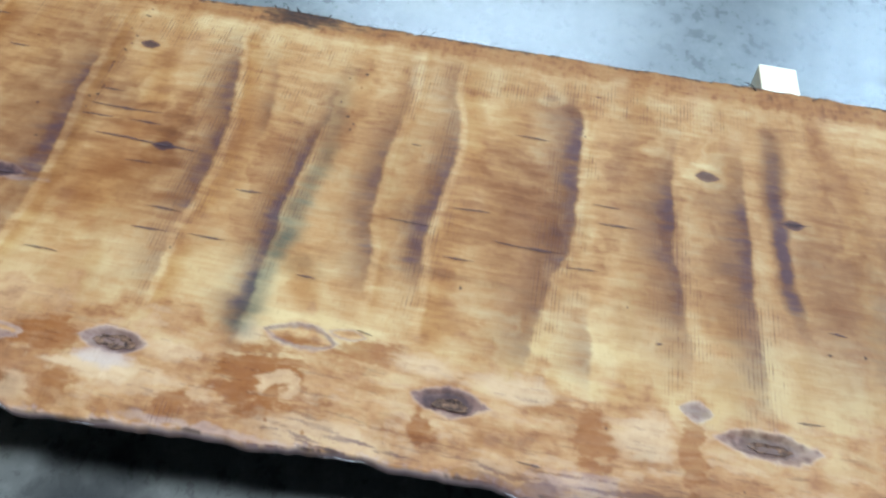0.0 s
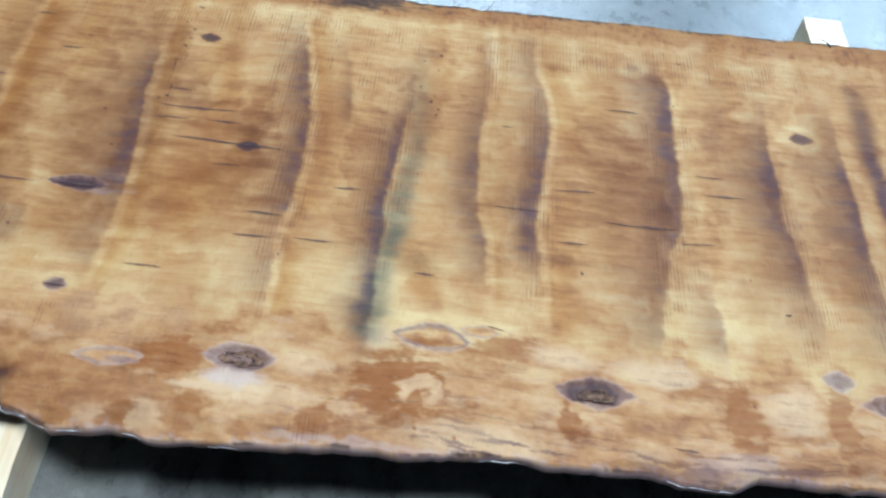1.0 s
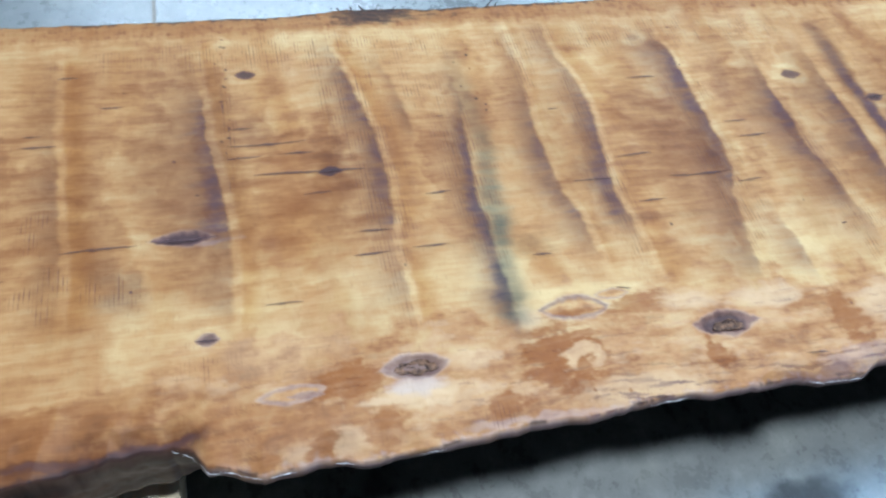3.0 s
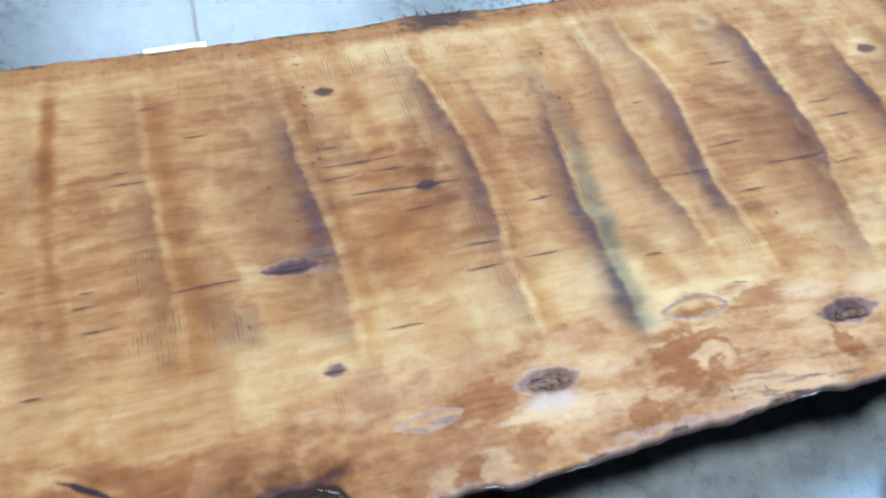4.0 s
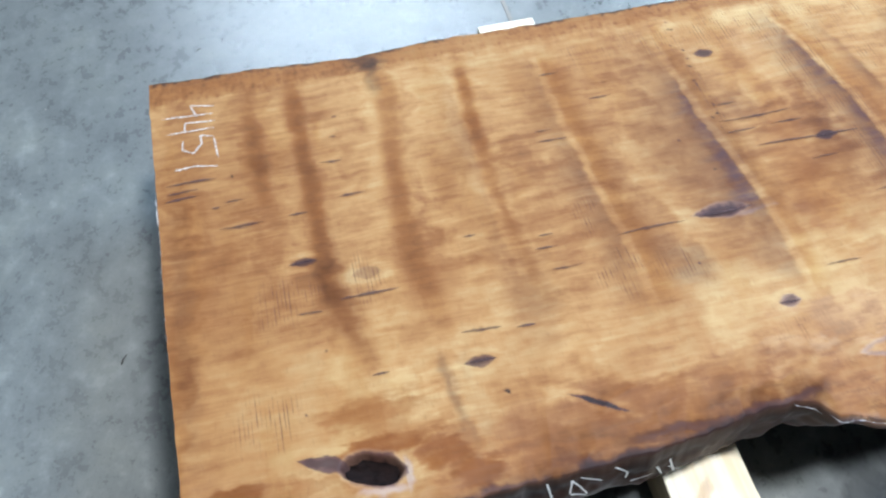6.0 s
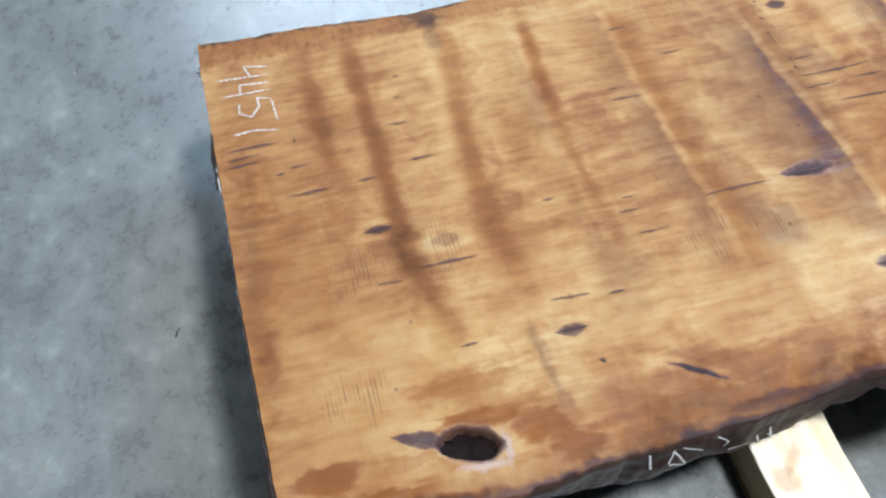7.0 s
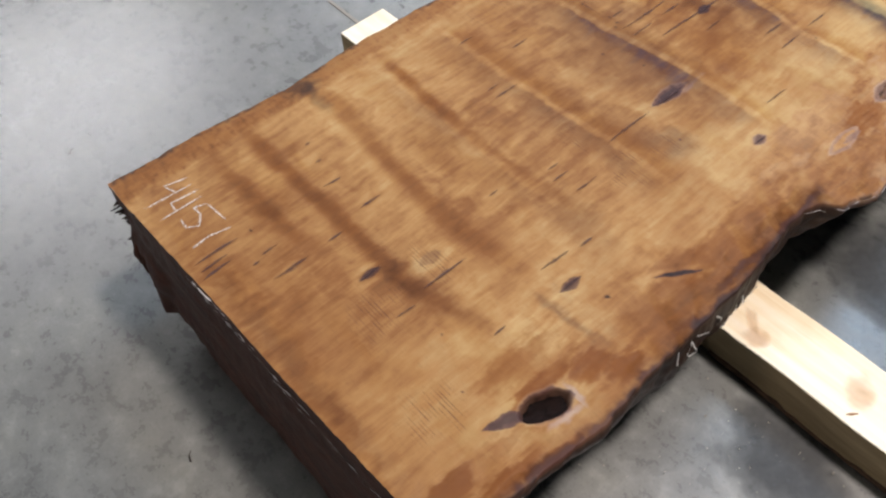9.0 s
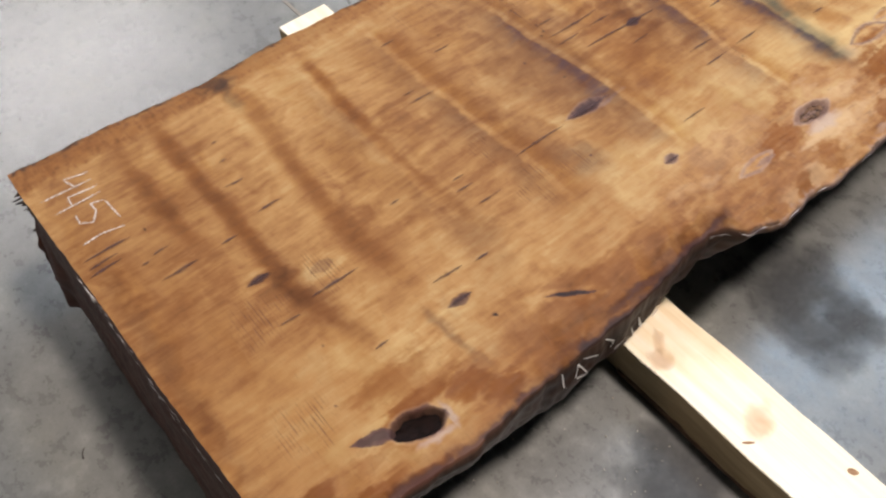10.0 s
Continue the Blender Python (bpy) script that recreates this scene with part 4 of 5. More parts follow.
def slab_body():
    nx, ny, side = 1180, 400, 30
    xs = np.r_[np.linspace(0, 0.80, nx - 60), np.linspace(0.80, 1, 61)[1:]]
    # columns of the cross-section: up the far side, over the sawn face, down the live edge
    u = np.linspace(0, 1, ny)
    X0 = xs[:, None] * LONG
    yf, yn = far_edge(X0), near_edge(X0)
    roll = 0.004
    Y = yf + (yn + roll - yf) * u[None, :]
    X = X0 + left_end(Y) * (1 - xs[:, None]) ** 8
    f = Figure(xs * LONG, X, Y)
    paint(f)
    # the wavy live edge rolls off a little before the rim
    scallop = fbm(X * 17, Y * 22, 101, 3)
    lip = step(0.030, 0.0, Y - yn) * (0.002 + 0.006 * scallop) + step(0.11, 0.02, Y - yn) * 0.013 * np.abs(scallop - 0.5)
    Z = TOP - lip - f.depth * (0.75 + 0.5 * fbm(X * 90, Y * 90, 102)) - 0.0012 * (fbm(X * 30, Y * 12, 103) - 0.5) - 0.003 * step(-0.012, 0.0, Y - yf) * fbm(X * 60, Y * 30, 104)
    Z = Z - step(-0.505, -0.572, Y) * step(0.24, 0.34, X) * step(0.62, 0.55, X) * (0.006 + 0.022 * np.abs(fbm(X * 11, Y * 12, 109, 2) - 0.5))
    # live edge
    s = np.linspace(0, 1, side)[None, 1:]
    rimz = Z[:, -1:]
    upright = np.interp(X0, [0.0, 0.2, 0.32, 0.56, 0.62], [0.0, 0.25, 1.0, 1.0, 0.0])
    under = undercut(X0)
    lump = 0.013 * (fbm(X0 * 16, s * 3.2, 105) - 0.5) + 0.0025 * (fbm(X0 * 90, s * 12, 106) - 0.5)
    bulge = roll * np.sin(np.minimum(s * 7, 1) * np.pi / 2)
    Yd = yn + roll - bulge + (1 - upright) * under * np.maximum(s - 0.07, 0) / 0.93 + upright * (0.012 * s + 0.06 * np.maximum(s - 0.6, 0) / 0.4) + lump * np.minimum(s * 4, 1)
    Zd = rimz + (BASE - rimz) * s
    Xd = X0 + 0 * s
    # far side
    t = np.linspace(0, 1, 10)[None, :-1]
    Zu = BASE + (Z[:, :1] - BASE) * t
    Yu = yf + 0.010 * (fbm(X0 * 25, t * 5, 107) - 0.5) * (1 - t) - 0.02 * (1 - t)
    Xu = X0 + 0 * t
    gx, gy, gz = np.hstack([Xu, X, Xd]), np.hstack([Yu, Y, Yd]), np.hstack([Zu, Z, Zd])
    cols = gx.shape[1]
    verts = np.stack([gx, gy, gz - BASE], -1).reshape(-1, 3)
    i, j = np.meshgrid(np.arange(nx - 1), np.arange(cols - 1), indexing="ij")
    a = (i * cols + j).ravel()
    quads = np.stack([a, a + cols, a + cols + 1, a + 1], 1)
    # underside and the far sawn end
    k = np.arange(nx - 1) * cols
    quads = np.vstack([quads, np.stack([k + cols - 1, k + 2 * cols - 1, k + cols, k], 1)])
    data = bpy.data.meshes.new("body")
    faces = [tuple(q) for q in quads.tolist()] + [tuple(range((nx - 1) * cols, nx * cols))[::-1]]
    data.from_pydata(verts.tolist(), [], faces)
    data.polygons.foreach_set("use_smooth", [True] * len(data.polygons))

    def spread(layer, left_fill, right_fill):
        return np.hstack([np.broadcast_to(left_fill, Xu.shape), np.clip(layer, 0, 1), np.broadcast_to(right_fill, Xd.shape)]).ravel()

    # just below the rim, pale and haze paint highlights; further down the edge darkens
    fade = np.clip((s - 0.04) * 9, 0, 1)
    edge_char = 0.02 + 0.60 * step(0.62, 0.57, X0) * (1 - fade) + 0.75 * fade * (0.5 + fbm(X0 * 30, s * 6, 108))
    figure = np.stack([spread(f.tone, 0.30, 0.35), spread(f.plum, 0.25, 0.7), spread(f.rust, 0.6, 0.2), spread(f.pale, 0.0, (0.30 + 0.4 * step(0.57, 0.62, X0)) * (1 - fade))], 1)
    stain = np.stack([spread(f.green, 0.0, 0.12), spread(f.pink, 0.0, 0.1), spread(f.char, 0.3, np.clip(edge_char, 0, 0.85)), spread(f.saw, 0.0, 0.0)], 1)
    tint = np.stack([spread(f.haze, 0.0, 0.85 * step(0.57, 0.62, X0) * (1 - fade) * step(0.25, 0.5, fbm(X0 * 40, s * 9, 110))), spread(f.gold, 0.0, 0.0), spread(0 * f.gold, 0.0, 0.0), spread(0 * f.gold, 0.0, 0.0)], 1)
    for name, layer in (("figure", figure), ("stain", stain), ("tint", tint)):
        made = data.attributes.new(name, "FLOAT_COLOR", "POINT")
        made.data.foreach_set("color", layer.astype(np.float32).ravel())
    data.materials.append(REDWOOD)
    data.update()
    body = new("body", data)
    body.parent = slab
    return gx, gy, gz


gx, gy, gz = slab_body()


def sawn_end():
    """The cross-cut end: a rough, sealed face; its far lower corner keeps a slab of bark that stands out."""
    ring_y, ring_x, ring_z = gy[0], gx[0], gz[0]
    top = slice(9, 9 + 400)
    ty, tx, tz = ring_y[top][::4], ring_x[top][::4], ring_z[top][::4]
    n, rows = len(ty), 22
    bottom = np.linspace(ring_y[0], ring_y[-1], n)
    verts, faces = [], []
    for r in range(rows):
        s = r / (rows - 1)
        y = ty + (bottom - ty) * s
        z = tz + (BASE - tz) * s
        out = 0.006 * (fbm(y * 14, z * 60 + 2, 111) - 0.5) + 0.003 * (fbm(y * 200, z * 30, 112) - 0.5)
        flake = 0.014 * step(0.35, 0.75, np.full_like(y, s)) * step(-0.10, -0.075, y + 0.02 * (fbm(y * 50, z * 40, 113) - 0.5))
        tuck = -0.018 * s * step(-0.02, -0.10, y)
        x = tx * (1 - s) + (out - flake + tuck) * min(1, s * 5)
        verts += list(zip(x, y, z - BASE))
    for r in range(rows - 1):
        for k in range(n - 1):
            faces.append((r * n + k, (r + 1) * n + k, (r + 1) * n + k + 1, r * n + k + 1))
    mesh_object("sawn_end", verts, faces, END, slab, "dark sealed cross-cut end grain")


sawn_end()


def ribbon(points, width, lift=0.0006, steps=6, taper=True):
    """A flat hand-drawn stroke through the points on the sawn face; returns vertices, faces and how solid each vertex is."""
    pts = [Vector(p) for p in points]
    path = []
    for a, b in zip(pts, pts[1:]):
        path += [a.lerp(b, k / steps) for k in range(steps)]
    path.append(pts[-1])
    verts, faces, solid = [], [], []
    for k, p in enumerate(path):
        along = (path[min(k + 1, len(path) - 1)] - path[max(k - 1, 0)]).normalized()
        across = Vector((-along.y, along.x, 0)) * width / 2
        ends = 0.55 if taper and k in (0, len(path) - 1) else 1.0
        wob = 0.8 + 0.4 * random.random()
        for side, strong in ((-1, 0.0), (-0.4, 0.85), (0.4, 0.85), (1, 0.0)):
            verts.append(p + across * side * wob + Vector((0, 0, lift)))
            solid.append(strong * ends)
        if k:
            n = 4 * k
            faces += [(n - 4 + q, n - 3 + q, n + 1 + q, n + q) for q in range(3)]
    return verts, faces, solid


def faded(ob, solid):
    layer = ob.data.attributes.new("fade", "FLOAT_COLOR", "POINT")
    layer.data.foreach_set("color", np.repeat(np.array(solid, np.float32)[:, None], 4, 1).ravel())
    return ob


def on_face(x, y):
    return (x, y, TOP - BASE + 0.0004)


def check(x, y, length, angle, width=0.0028):
    """A drying check: a dark slit, pointed at both ends, along the grain."""
    n, verts, solid, faces = 12, [], [], []
    c, s = math.cos(radians(angle)), math.sin(radians(angle))
    bend = random.uniform(-0.025, 0.025) * length
    for k in range(n + 1):
        t = 2 * k / n - 1
        w = width * (1 - abs(t) ** 1.6) * random.uniform(0.7, 1.3) + 0.0003
        for side, strong in ((-1, 0.0), (0, 0.55), (1, 0.0)):
            u, v = t * length / 2, side * w + bend * (1 - t * t)
            verts.append((x + u * c - v * s, y + u * s + v * c, TOP - BASE + 0.0008))
            solid.append(strong)
        if k:
            m = 3 * k
            faces += [(m - 3 + q, m - 2 + q, m + 1 + q, m + q) for q in range(2)]
    return faded(mesh_object("check", verts, faces, CHECK, slab), solid)


# checks near the numbered end
for x, y, length, angle in ((0.038, -0.170, 0.057, 0), (0.028, -0.182, 0.035, 3), (0.026, -0.192, 0.040, 4), (0.083, -0.208, 0.022, 2), (0.062, -0.213, 0.010, 6),
                            (0.087, -0.244, 0.046, 0), (0.148, -0.243, 0.022, -1), (0.144, -0.308, 0.030, 4), (0.193, -0.176, 0.026, -3), (0.207, -0.230, 0.031, 1),
                            (0.204, -0.362, 0.060, 0), (0.143, -0.371, 0.025, -3), (0.302, -0.429, 0.040, -3), (0.344, -0.435, 0.020, 0), (0.292, -0.462, 0.032, 0),
                            (0.199, -0.453, 0.018, 2), (0.200, -0.139, 0.010, 0), (0.207, -0.107, 0.008, 6)):
    check(x, y, length, angle, 0.0022 + 0.03 * length)
# checks in the middle
for x, y, length, angle in ((0.468, -0.101, 0.024, 0), (0.516, -0.153, 0.027, 0), (0.441, -0.206, 0.039, -1), (0.435, -0.190, 0.020, 0), (0.395, -0.334, 0.016, -2), (0.391, -0.350, 0.024, -1),
                            (0.405, -0.378, 0.034, 0), (0.317, -0.316, 0.015, 1), (0.505, -0.352, 0.075, 1), (0.601, -0.470, 0.022, -3), (0.653, -0.201, 0.031, 1),
                            (0.679, -0.226, 0.089, 1), (0.653, -0.245, 0.036, 2), (0.690, -0.272, 0.060, -1), (0.742, -0.274, 0.075, -1), (0.709, -0.244, 0.040, 0),
                            (0.724, -0.304, 0.030, 3), (0.583, -0.348, 0.070, -1), (0.675, -0.439, 0.037, -1)):
    check(x, y, length, angle, 0.0019 + 0.016 * length)
# checks towards the other end
for x, y, length, angle in ((0.853, -0.318, 0.029, 3), (0.770, -0.391, 0.041, 1), (0.830, -0.388, 0.042, 0), (0.774, -0.362, 0.041, -1), (1.018, -0.205, 0.014, -1),
                            (1.149, -0.161, 0.042, -1), (1.240, -0.248, 0.032, 0), (1.255, -0.274, 0.045, 2), (1.093, -0.289, 0.044, 4), (1.031, -0.321, 0.050, -1),
                            (1.162, -0.326, 0.080, 0), (1.090, -0.358, 0.034, 1), (1.220, -0.343, 0.037, 5), (0.943, -0.415, 0.021, -3), (1.015, -0.468, 0.018, -12),
                            (1.485, -0.368, 0.020, -4), (1.447, -0.477, 0.027, 3), (1.187, -0.571, 0.026, -4), (1.452, -0.226, 0.040, 6), (0.876, -0.203, 0.013, -1), (1.302, -0.418, 0.007, 10)):
    check(x, y, length, angle, 0.0019 + 0.016 * length)


# sunken knot cores
def knot_core(x, y, rx, ry, low, material, label, sunk=0.0015, turn=0.0):
    n, rings, verts, faces = 22, 6, [], []
    for r in range(rings):
        q = r / (rings - 1)
        for k in range(n):
            a = 2 * math.pi * k / n
            wob = 1 + 0.40 * noise.noise((math.cos(a) * 2.4 + x * 40, math.sin(a) * 2.4, q * 2))
            dz = 0.5 * low * noise.noise((x * 90 + q * 5 * math.cos(a), y * 90 + q * 5 * math.sin(a), 3.0)) - low * (1 - q * q)
            u, v = rx * q * math.cos(a) * wob, ry * q * math.sin(a) * wob
            verts.append((x + u * math.cos(turn) - v * math.sin(turn), y + u * math.sin(turn) + v * math.cos(turn), TOP - BASE - sunk + dz))
        if r:
            m = (r - 1) * n
            faces += [(m + k, m + n + k, m + n + (k + 1) % n, m + (k + 1) % n) for k in range(n)]
    return mesh_object("knot", verts, faces, material, slab, label)


knot_core(0.174, -0.543, 0.026, 0.0125, 0.008, HOLLOW, "dark hollow knot hole", 0.011, -0.32)
knot_core(0.788, -0.5240, 0.021, 0.0072, 0.002, KNOT, "crumbly brown knot core", 0.004)
knot_core(1.110, -0.5255, 0.017, 0.0060, 0.002, KNOT, "dark open knot", 0.003)
knot_core(1.407, -0.5090, 0.020, 0.0055, 0.002, KNOT, "dark open knot", 0.004)

# chalk figures on the sawn face
STROKES = {"first": [((0.071, -0.054), (0.043, -0.047), (0.050, -0.068)), ((0.069, -0.066), (0.009, -0.062))],
           "second": [((0.070, -0.079), (0.036, -0.075), (0.035, -0.088)), ((0.069, -0.090), (0.013, -0.089))],
           "third": [((0.067, -0.104), (0.052, -0.099), (0.053, -0.113), (0.043, -0.126), (0.031, -0.118), (0.032, -0.104)), ((0.067, -0.104), (0.070, -0.138))],
           "fourth": [((0.069, -0.152), (0.043, -0.146), (0.021, -0.148))]}
for figure_strokes in STROKES.values():
    verts, faces, solid = [], [], []
    for stroke in figure_strokes:
        v, q, w = ribbon([on_face(*p) for p in stroke], 0.0038, steps=5)
        faces += [tuple(k + len(verts) for k in face) for face in q]
        verts, solid = verts + v, solid + w
    faded(mesh_object("chalk_digit", verts, faces, CHALK, slab, "white chalk digit"), solid)


# chalk note on the live edge: short strokes that cannot be read
def edge_point(x, drop):
    """A point on the live edge, drop metres under the sawn face."""
    i = int(np.argmin(np.abs(gx[:, -1] - x)))
    ys, zs = gy[i, -29:], gz[i, -29:]
    return Vector((x, float(np.interp(-(TOP - drop), -zs, ys)) - 0.0035, TOP - drop - BASE))


def edge_stroke(points, width=0.0021):
    verts, faces, solid = [], [], []
    path = []
    for a, b in zip(points, points[1:]):
        path += [(a[0] + (b[0] - a[0]) * k / 6, a[1] + (b[1] - a[1]) * k / 6) for k in range(6)]
    path.append(points[-1])
    for k, (x, d) in enumerate(path):
        p, q = edge_point(x - width / 2, d), edge_point(x + width / 2, d)
        verts += [p, q] if abs(points[0][0] - points[-1][0]) < abs(points[0][1] - points[-1][1]) else [edge_point(x, d - width / 2) - Vector((0, 0.001, 0)), edge_point(x, d + width / 2) - Vector((0, 0.001, 0))]
        solid += [1.2, 1.2]
        if k:
            faces.append((2 * k - 2, 2 * k - 1, 2 * k + 1, 2 * k))
    faded(mesh_object("chalk_stroke", verts, faces, NOTE, slab), solid)


for points in (((0.320, 0.013), (0.327, 0.050)), ((0.345, 0.052), (0.344, 0.022)), ((0.344, 0.022), (0.362, 0.060)), ((0.345, 0.052), (0.362, 0.060)), ((0.352, 0.020), (0.373, 0.034)), ((0.384, 0.019), (0.398, 0.036)), ((0.398, 0.036), (0.400, 0.056)),
               ((0.405, 0.062), (0.424, 0.052)), ((0.427, 0.041), (0.438, 0.070)), ((0.440, 0.036), (0.450, 0.070)), ((0.441, 0.052), (0.456, 0.066)), ((0.477, 0.082), (0.481, 0.068))):
    edge_stroke(points)


# ---- shreds, bark and drawn sealer highlights on the slab ----
def tube(points, radius, n=6):
    verts, faces = [], []
    for k, p in enumerate(points):
        r = radius * (1 - 0.75 * k / (len(points) - 1))
        for m in range(n):
            a = 2 * math.pi * m / n
            verts.append(Vector(p) + Vector((0, math.cos(a) * r, math.sin(a) * r)) + Vector((math.sin(a) * r, 0, 0)) * 0.6)
        if k:
            b = (k - 1) * n
            faces += [(b + m, b + n + m, b + n + (m + 1) % n, b + (m + 1) % n) for m in range(n)]
    return verts, faces


def splinter(x, y, z, dx, dy, dz, radius, curl):
    dx, dy, dz, curl, pts = 0.6 * dx, 0.6 * dy, 0.6 * dz, 0.6 * curl, []
    for k in range(8):
        t = k / 7
        pts.append((x + dx * t + curl * math.sin(3 * t), y + dy * t, z - BASE + dz * math.sin(t * 1.6)))
    mesh_object("splinter", *tube(pts, radius), SHRED, slab, "dark torn wood fibre")


splinter(0.985, -0.006, TOP, 0.012, 0.010, 0.014, 0.0018, 0.004)
splinter(0.997, -0.006, TOP - 0.002, 0.014, 0.014, 0.008, 0.0014, -0.003)
splinter(1.425, -0.004, TOP - 0.004, -0.035, 0.006, 0.020, 0.0012, 0.004)
splinter(1.490, -0.004, TOP - 0.004, 0.045, 0.008, 0.022, 0.0009, 0.002)
splinter(1.360, -0.004, TOP - 0.004, 0.016, 0.012, 0.010, 0.0010, 0.004)
for k in range(5):
    splinter(0.79 + 0.017 * k + random.uniform(-0.004, 0.004), 0.0, TOP - 0.003, random.uniform(-0.012, 0.012), random.uniform(0.004, 0.016), random.uniform(0.002, 0.012), random.uniform(0.0010, 0.0022), random.uniform(-0.004, 0.004))
for k in range(16):
    splinter(-0.002, -0.004 + random.uniform(-0.004, 0.004), TOP - 0.025 - 0.005 * k, random.uniform(-0.024, -0.005), random.uniform(0.0, 0.010), random.uniform(-0.010, 0.006), random.uniform(0.0016, 0.0036), random.uniform(-0.003, 0.003))


def bark_flake(y0, y1, z0, z1, out):
    """A torn plate of bark: a thick sheet with a ragged outline and a furrowed face."""
    n, m, verts, faces = 26, 12, [], []
    for back in (0, 1):
        for i in range(n):
            for j in range(m):
                u, v = i / (n - 1), j / (m - 1)
                y = y0 + (y1 - y0) * u
                low = z0 + 0.020 * (noise.noise((u * 5, 2.0, 0)) + 0.6 * noise.noise((u * 17, 5.0, 0))) + 0.03 * max(0, u - 0.8)
                z = low + (z1 - low) * v
                rough = 0.006 * noise.noise((y * 60, z * 25, 1.0)) + 0.004 * noise.noise((y * 170, z * 60, 4.0))
                x = 0.006 if back else -out * (1 - 0.6 * abs(2 * v - 0.8)) * min(1, 6 * u + 0.2, 6 * (1 - u) + 0.25) + rough
                verts.append((x, y, z - BASE))
    for back in (0, 1):
        o = back * n * m
        for i in range(n - 1):
            for j in range(m - 1):
                q = (o + i * m + j, o + (i + 1) * m + j, o + (i + 1) * m + j + 1, o + i * m + j + 1)
                faces.append(q if back else q[::-1])
    o = n * m
    rim = [i * m for i in range(n)] + [(n - 1) * m + j for j in range(1, m)] + [i * m + m - 1 for i in range(n - 2, -1, -1)] + list(range(m - 2, 0, -1))
    faces += [(a, b, b + o, a + o) for a, b in zip(rim, rim[1:] + rim[:1])]
    mesh_object("bark_flake", verts, faces, BARK, slab, "reddish brown torn bark flake")


bark_flake(0.002, -0.092, BASE + 0.022, 0.142, 0.021)


def bead(y0, y1, drop, radius):
    """Highlights of the sealed end drawn as white drops joined by a thread."""
    n, m, verts, faces = 40, 6, [], []
    for k in range(n):
        y = y0 + (y1 - y0) * k / (n - 1)
        r = 0.5 * radius * max(0.06, 0.1 + 1.8 * noise.noise((y * 130, drop * 300, 0))) * min(1, 0.2 + k / 4, 0.2 + (n - 1 - k) / 4)
        x, z = -0.001 - 0.16 * drop + 0.001 * noise.noise((y * 60, 1, drop * 100)) + float(left_end(np.array([y]))[0]), TOP - BASE - drop - 0.002 * noise.noise((y * 40, 4, 0))
        for q in range(m):
            a = 2 * math.pi * q / m
            verts.append((x + r * math.cos(a), y, z + r * math.sin(a)))
        if k:
            o = (k - 1) * m
            faces += [(o + q, o + m + q, o + m + (q + 1) % m, o + (q + 1) % m) for q in range(m)]
    mesh_object("sealer_bead", verts, faces, HIGHLIGHT, slab, "white drops drawn as highlights on the sealed end")


def rim_glint(x0, x1, drop, radius):
    """A pale thread along the live edge, modelled in place of its wet-looking highlights."""
    n, m, verts, faces = 26, 6, [], []
    for k in range(n):
        x = x0 + (x1 - x0) * k / (n - 1)
        p = edge_point(x, drop + 0.0015 * noise.noise((x * 120, 2, drop * 90)))
        size = 0.42 * radius * max(0.15, 0.6 + 1.4 * noise.noise((x * 160, drop * 200, 5))) * min(1, 0.15 + k / 5, 0.15 + (n - 1 - k) / 5)
        for q in range(m):
            a = 2 * math.pi * q / m
            verts.append((p.x, p.y + 0.0025 + size * math.cos(a), p.z + size * math.sin(a)))
        if k:
            o = (k - 1) * m
            faces += [(o + q, o + m + q, o + m + (q + 1) % m, o + (q + 1) % m) for q in range(m)]
    mesh_object("sealer_run", verts, faces, HIGHLIGHT, slab, "pale thread drawn as a highlight along the live edge")


for x0, x1, drop, radius in ((0.588, 0.606, 0.014, 0.0012), (0.604, 0.642, 0.012, 0.0014), (0.645, 0.668, 0.011, 0.0010), (0.700, 0.718, 0.012, 0.0010), (0.775, 0.800, 0.012, 0.0008), (0.565, 0.585, 0.020, 0.0010), (1.00, 1.05, 0.012, 0.0008), (1.17, 1.23, 0.012, 0.0009)):
    rim_glint(x0, x1, drop, radius)
bead(-0.170, -0.250, 0.005, 0.0018)
bead(-0.262, -0.300, 0.006, 0.0014)
bead(-0.190, -0.260, 0.012, 0.0019)
bead(-0.240, -0.400, 0.014, 0.0015)
bead(-0.330, -0.440, 0.022, 0.0012)
bead(-0.410, -0.540, 0.026, 0.0010)


# ---- timbers under the slab ----
PINE_KNOT = plain("pine_knot", (0.16, 0.075, 0.030), (0.36, 0.20, 0.09), 0.6, (90, 90, 90), 0.001)
PITCH = soft_mark("resin_stain", (0.42, 0.16, 0.06), (0.66, 0.36, 0.16), (40, 20, 25), (0.0, 1.1), 0.5)


def disc(name, x, y, z, rx, ry, turn, material, parent, label, dome=0.0006, fade=False):
    n, verts, faces, solid = 16, [(x, y, z + dome)], [], [0.30]
    for ring in (0.6, 1.0):
        for k in range(n):
            a = 2 * math.pi * k / n
            wob = ring * (1 + 0.2 * noise.noise((math.cos(a) * 1.5 + x * 60, math.sin(a) * 1.5, y * 30)))
            u, v = rx * wob * math.cos(a), ry * wob * math.sin(a)
            verts.append((x + u * math.cos(turn) - v * math.sin(turn), y + u * math.sin(turn) + v * math.cos(turn), z + dome * (1 - ring * ring)))
            solid.append(0.22 if ring < 1 else 0.0)
    faces += [(0, 1 + k, 1 + (k + 1) % n) for k in range(n)]
    faces += [(1 + k, 1 + n + k, 1 + n + (k + 1) % n, 1 + (k + 1) % n) for k in range(n)]
    ob = mesh_object(name, verts, faces, material, parent, label)
    return faded(ob, solid) if fade else ob


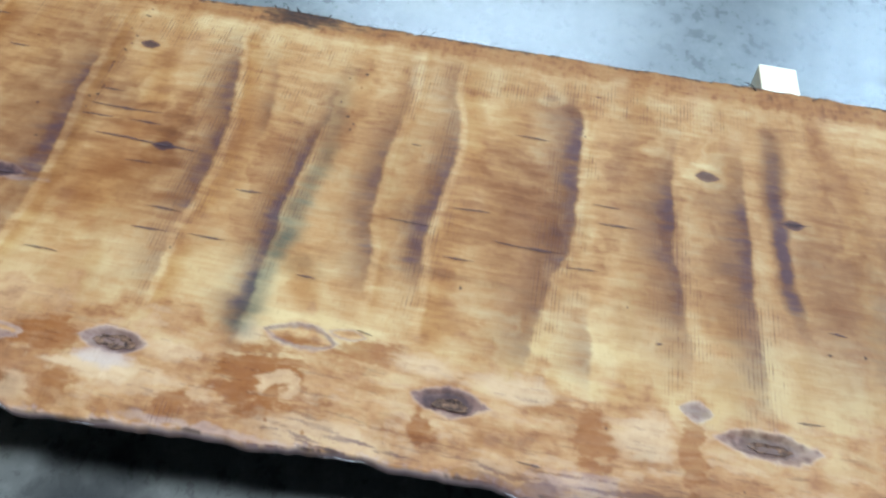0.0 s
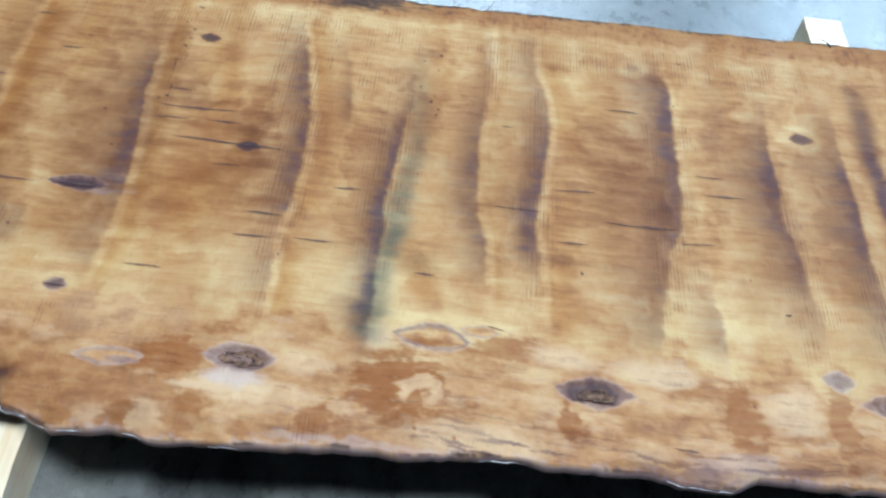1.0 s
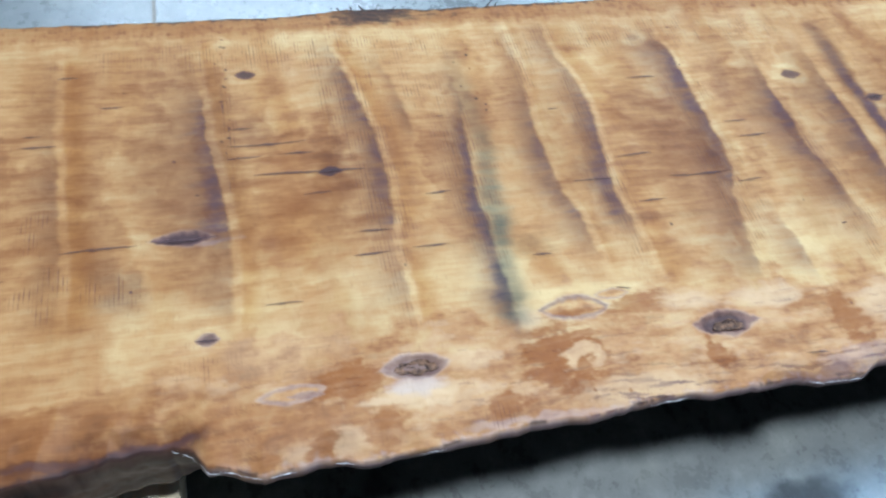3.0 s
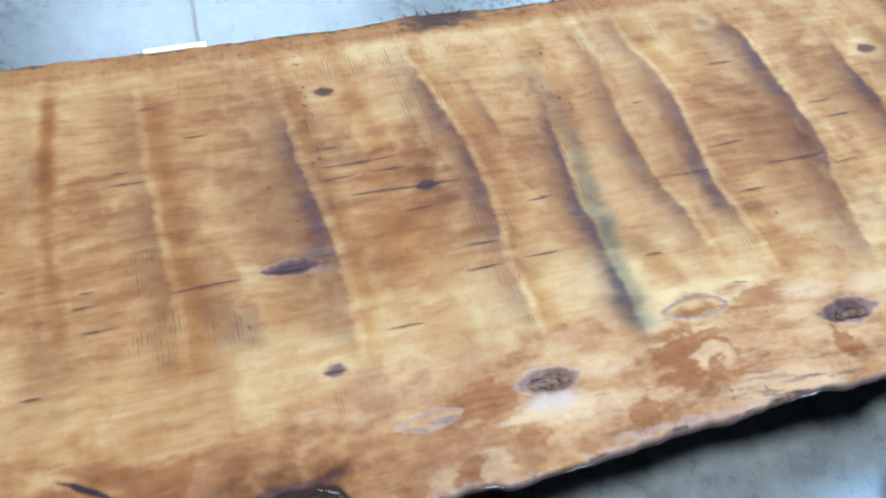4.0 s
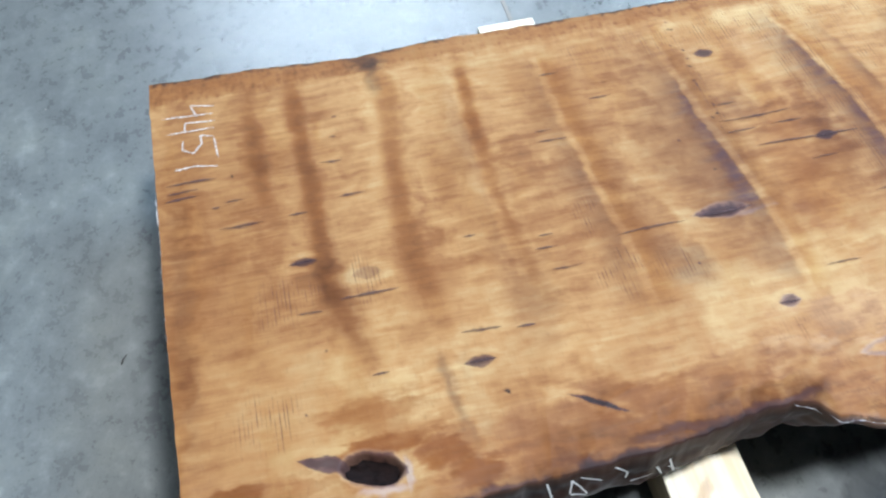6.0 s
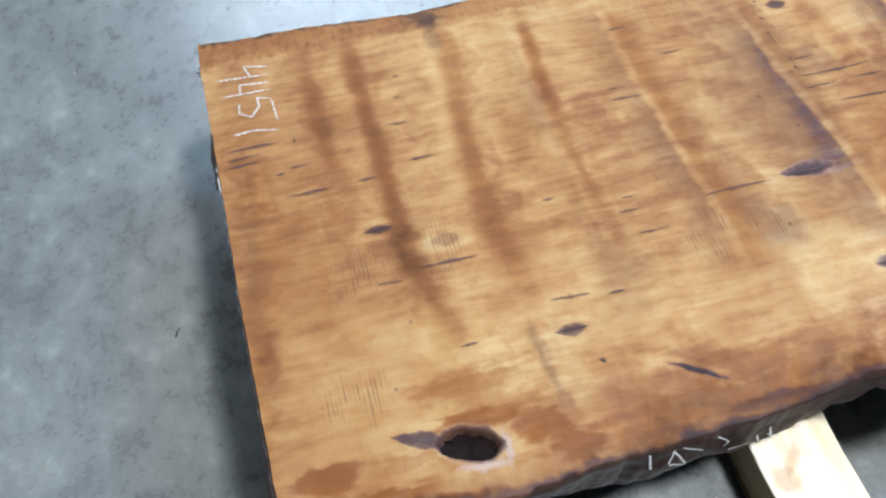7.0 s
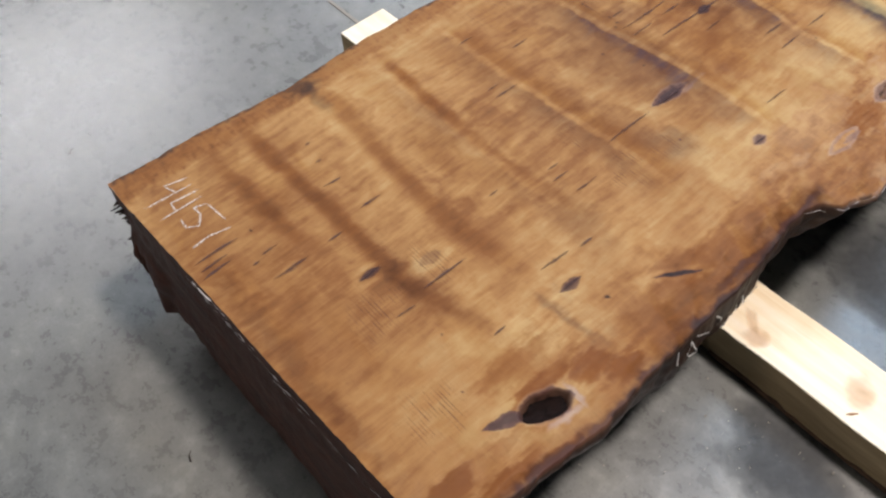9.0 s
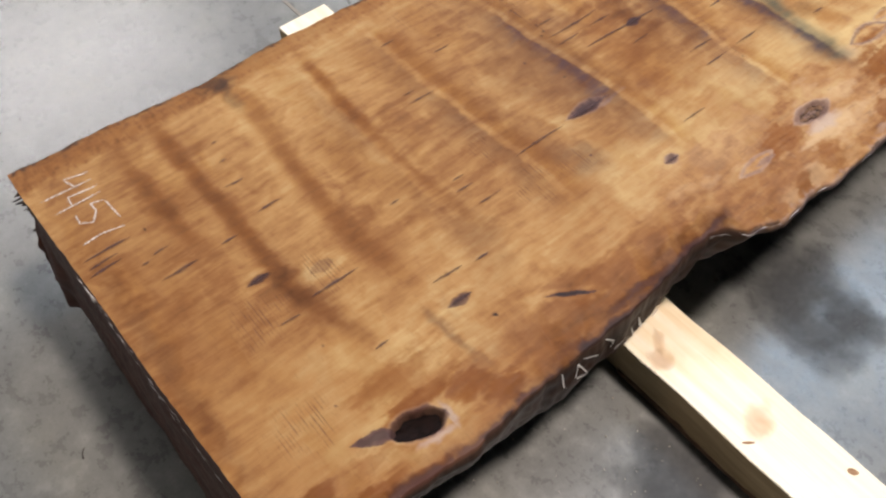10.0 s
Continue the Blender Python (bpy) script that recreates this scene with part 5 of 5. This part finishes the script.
def timber(x, wide, y0, y1, turn, label):
    ob = thing("timber", (x, 0, 0, 0, 0, turn), label, "timber", "timbers under the slab")
    part("beam", box(-wide / 2, y0, 0.0, wide / 2, y1, BASE - 0.0015, 0.0009, 60, 0.0024), PINE, ob)
    return ob


def shaded_side(parent):
    """The beam's side towards the open floor: grime and shade put into a darker grey-brown."""
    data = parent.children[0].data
    data.materials.append(SHADED_PINE)
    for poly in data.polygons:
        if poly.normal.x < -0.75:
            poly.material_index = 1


beam = timber(0.5035, 0.0885, -1.45, 0.195, 0.73, "pale sawn pine timber lying on the concrete under the slab")
shaded_side(beam)
for x, y, rx, ry, turn in ((0.030, -0.827, 0.004, 0.006, 0.5), (-0.030, -0.733, 0.0018, 0.007, 0.9), (-0.020, -1.010, 0.006, 0.005, 0.2)):
    disc("knot", x, y, BASE - 0.0012, rx, ry, turn, PINE_KNOT, beam, "small dark knot")
for x, y, rx, ry, turn in ((-0.026, -0.600, 0.016, 0.020, 0.5), (-0.010, -0.582, 0.020, 0.008, 0.9), (0.0, -0.725, 0.034, 0.020, 0.2)):
    disc("resin_stain", x, y, BASE - 0.0006, rx, ry, turn, PITCH, beam, "reddish resin stain", 0.0003, True)


def wane(parent, x, y0, y1):
    """A strip of dark bark left along the lower arris of the beam's side."""
    n, verts, faces = 60, [], []
    for k in range(n):
        y = y0 + (y1 - y0) * k / (n - 1)
        high = 0.004 + 0.012 * max(0, noise.noise((y * 9, 3, 1)) + 0.25) + 0.004 * noise.noise((y * 60, 1, 1))
        for z, out in ((0.001, 0.0030), (high * 0.6, 0.0036), (high, 0.0004)):
            verts.append((x - out - 0.001 * noise.noise((y * 80, z * 200, 0)), y, z))
        if k:
            o = 3 * k
            faces += [(o - 3 + q, o - 2 + q, o + 1 + q, o + q) for q in range(2)]
    mesh_object("bark_strip", verts, faces, WANE, parent, "dark bark left along one edge")


WANE = plain("pine_bark", (0.045, 0.026, 0.016), (0.16, 0.095, 0.055), 0.85, (60, 40, 90), 0.003)
wane(beam, -0.0441, -1.40, -0.56)
timber(1.531, 0.060, -0.40, 0.266, 0.0, "short pale pine timber end showing from under the slab")


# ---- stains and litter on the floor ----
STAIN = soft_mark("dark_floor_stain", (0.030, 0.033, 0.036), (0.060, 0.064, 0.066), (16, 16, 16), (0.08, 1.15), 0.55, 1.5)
LITTER = plain("pale_wood_dust", (0.45, 0.38, 0.28), (0.80, 0.74, 0.64), 0.8, (90, 90, 90))


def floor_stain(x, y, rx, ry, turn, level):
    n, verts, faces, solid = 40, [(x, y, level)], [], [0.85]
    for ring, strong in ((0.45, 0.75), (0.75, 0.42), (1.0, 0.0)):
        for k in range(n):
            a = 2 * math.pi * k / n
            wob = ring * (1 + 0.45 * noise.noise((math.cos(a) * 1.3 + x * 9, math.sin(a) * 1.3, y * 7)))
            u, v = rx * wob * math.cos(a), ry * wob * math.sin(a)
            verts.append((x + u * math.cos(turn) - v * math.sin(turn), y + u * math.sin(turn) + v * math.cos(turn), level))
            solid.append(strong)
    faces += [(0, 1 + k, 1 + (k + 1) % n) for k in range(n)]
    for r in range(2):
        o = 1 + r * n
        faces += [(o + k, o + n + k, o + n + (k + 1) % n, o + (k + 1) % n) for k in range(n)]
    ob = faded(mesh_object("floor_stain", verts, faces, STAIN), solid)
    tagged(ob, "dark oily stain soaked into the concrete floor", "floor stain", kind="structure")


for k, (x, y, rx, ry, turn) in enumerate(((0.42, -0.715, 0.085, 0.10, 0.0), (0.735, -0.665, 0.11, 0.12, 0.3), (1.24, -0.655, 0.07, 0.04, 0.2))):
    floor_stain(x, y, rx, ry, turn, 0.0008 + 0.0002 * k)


def litter():
    """Wood crumbs and dust specks strewn on the concrete beside the timber."""
    verts, faces = [], []
    for k in range(260):
        if k < 170:
            x, y = random.gauss(0.36, 0.08), random.gauss(-0.78, 0.12)
        else:
            x, y = random.uniform(-0.5, 1.6), random.choice((random.uniform(-1.0, -0.66), random.uniform(0.06, 0.7)))
        if 0.45 < x < 0.57:
            continue
        r = random.uniform(0.0004, 0.0011)
        a = random.uniform(0, 6.28)
        o = len(verts)
        for q in range(3):
            verts.append((x + r * math.cos(a + 2.1 * q), y + 1.6 * r * math.sin(a + 2.1 * q), 0.0026))
        verts.append((x, y, 0.0026 + r))
        faces += [(o, o + 1, o + 3), (o + 1, o + 2, o + 3), (o + 2, o, o + 3), (o + 2, o + 1, o)]
    tagged(mesh_object("wood_crumbs", verts, faces, LITTER, smooth=False), "pale wood crumbs and dust strewn on the concrete", "wood crumbs", kind="stuff")


litter()


def chip(x, y, turn, length):
    verts, faces = tube([(-length / 2, 0, 0.0016), (0, length * 0.12, 0.0018), (length / 2, 0, 0.0012)], 0.0011, 5)
    ob = mesh_object("wood_chip", verts, faces, SHRED)
    ob.matrix_world = pose(x, y, 0.0012, 0, 0, turn)
    tagged(ob, "tiny dark wood chip lying on the concrete floor", "wood chip", "chips on the floor")


for x, y, turn, length in ((-0.105, -0.235, 60, 0.014), (0.33, -0.700, 100, 0.010), (0.02, 0.330, 40, 0.012), (0.06, 0.345, 70, 0.009), (0.41, -0.875, 20, 0.010)):
    chip(x, y, turn, length)
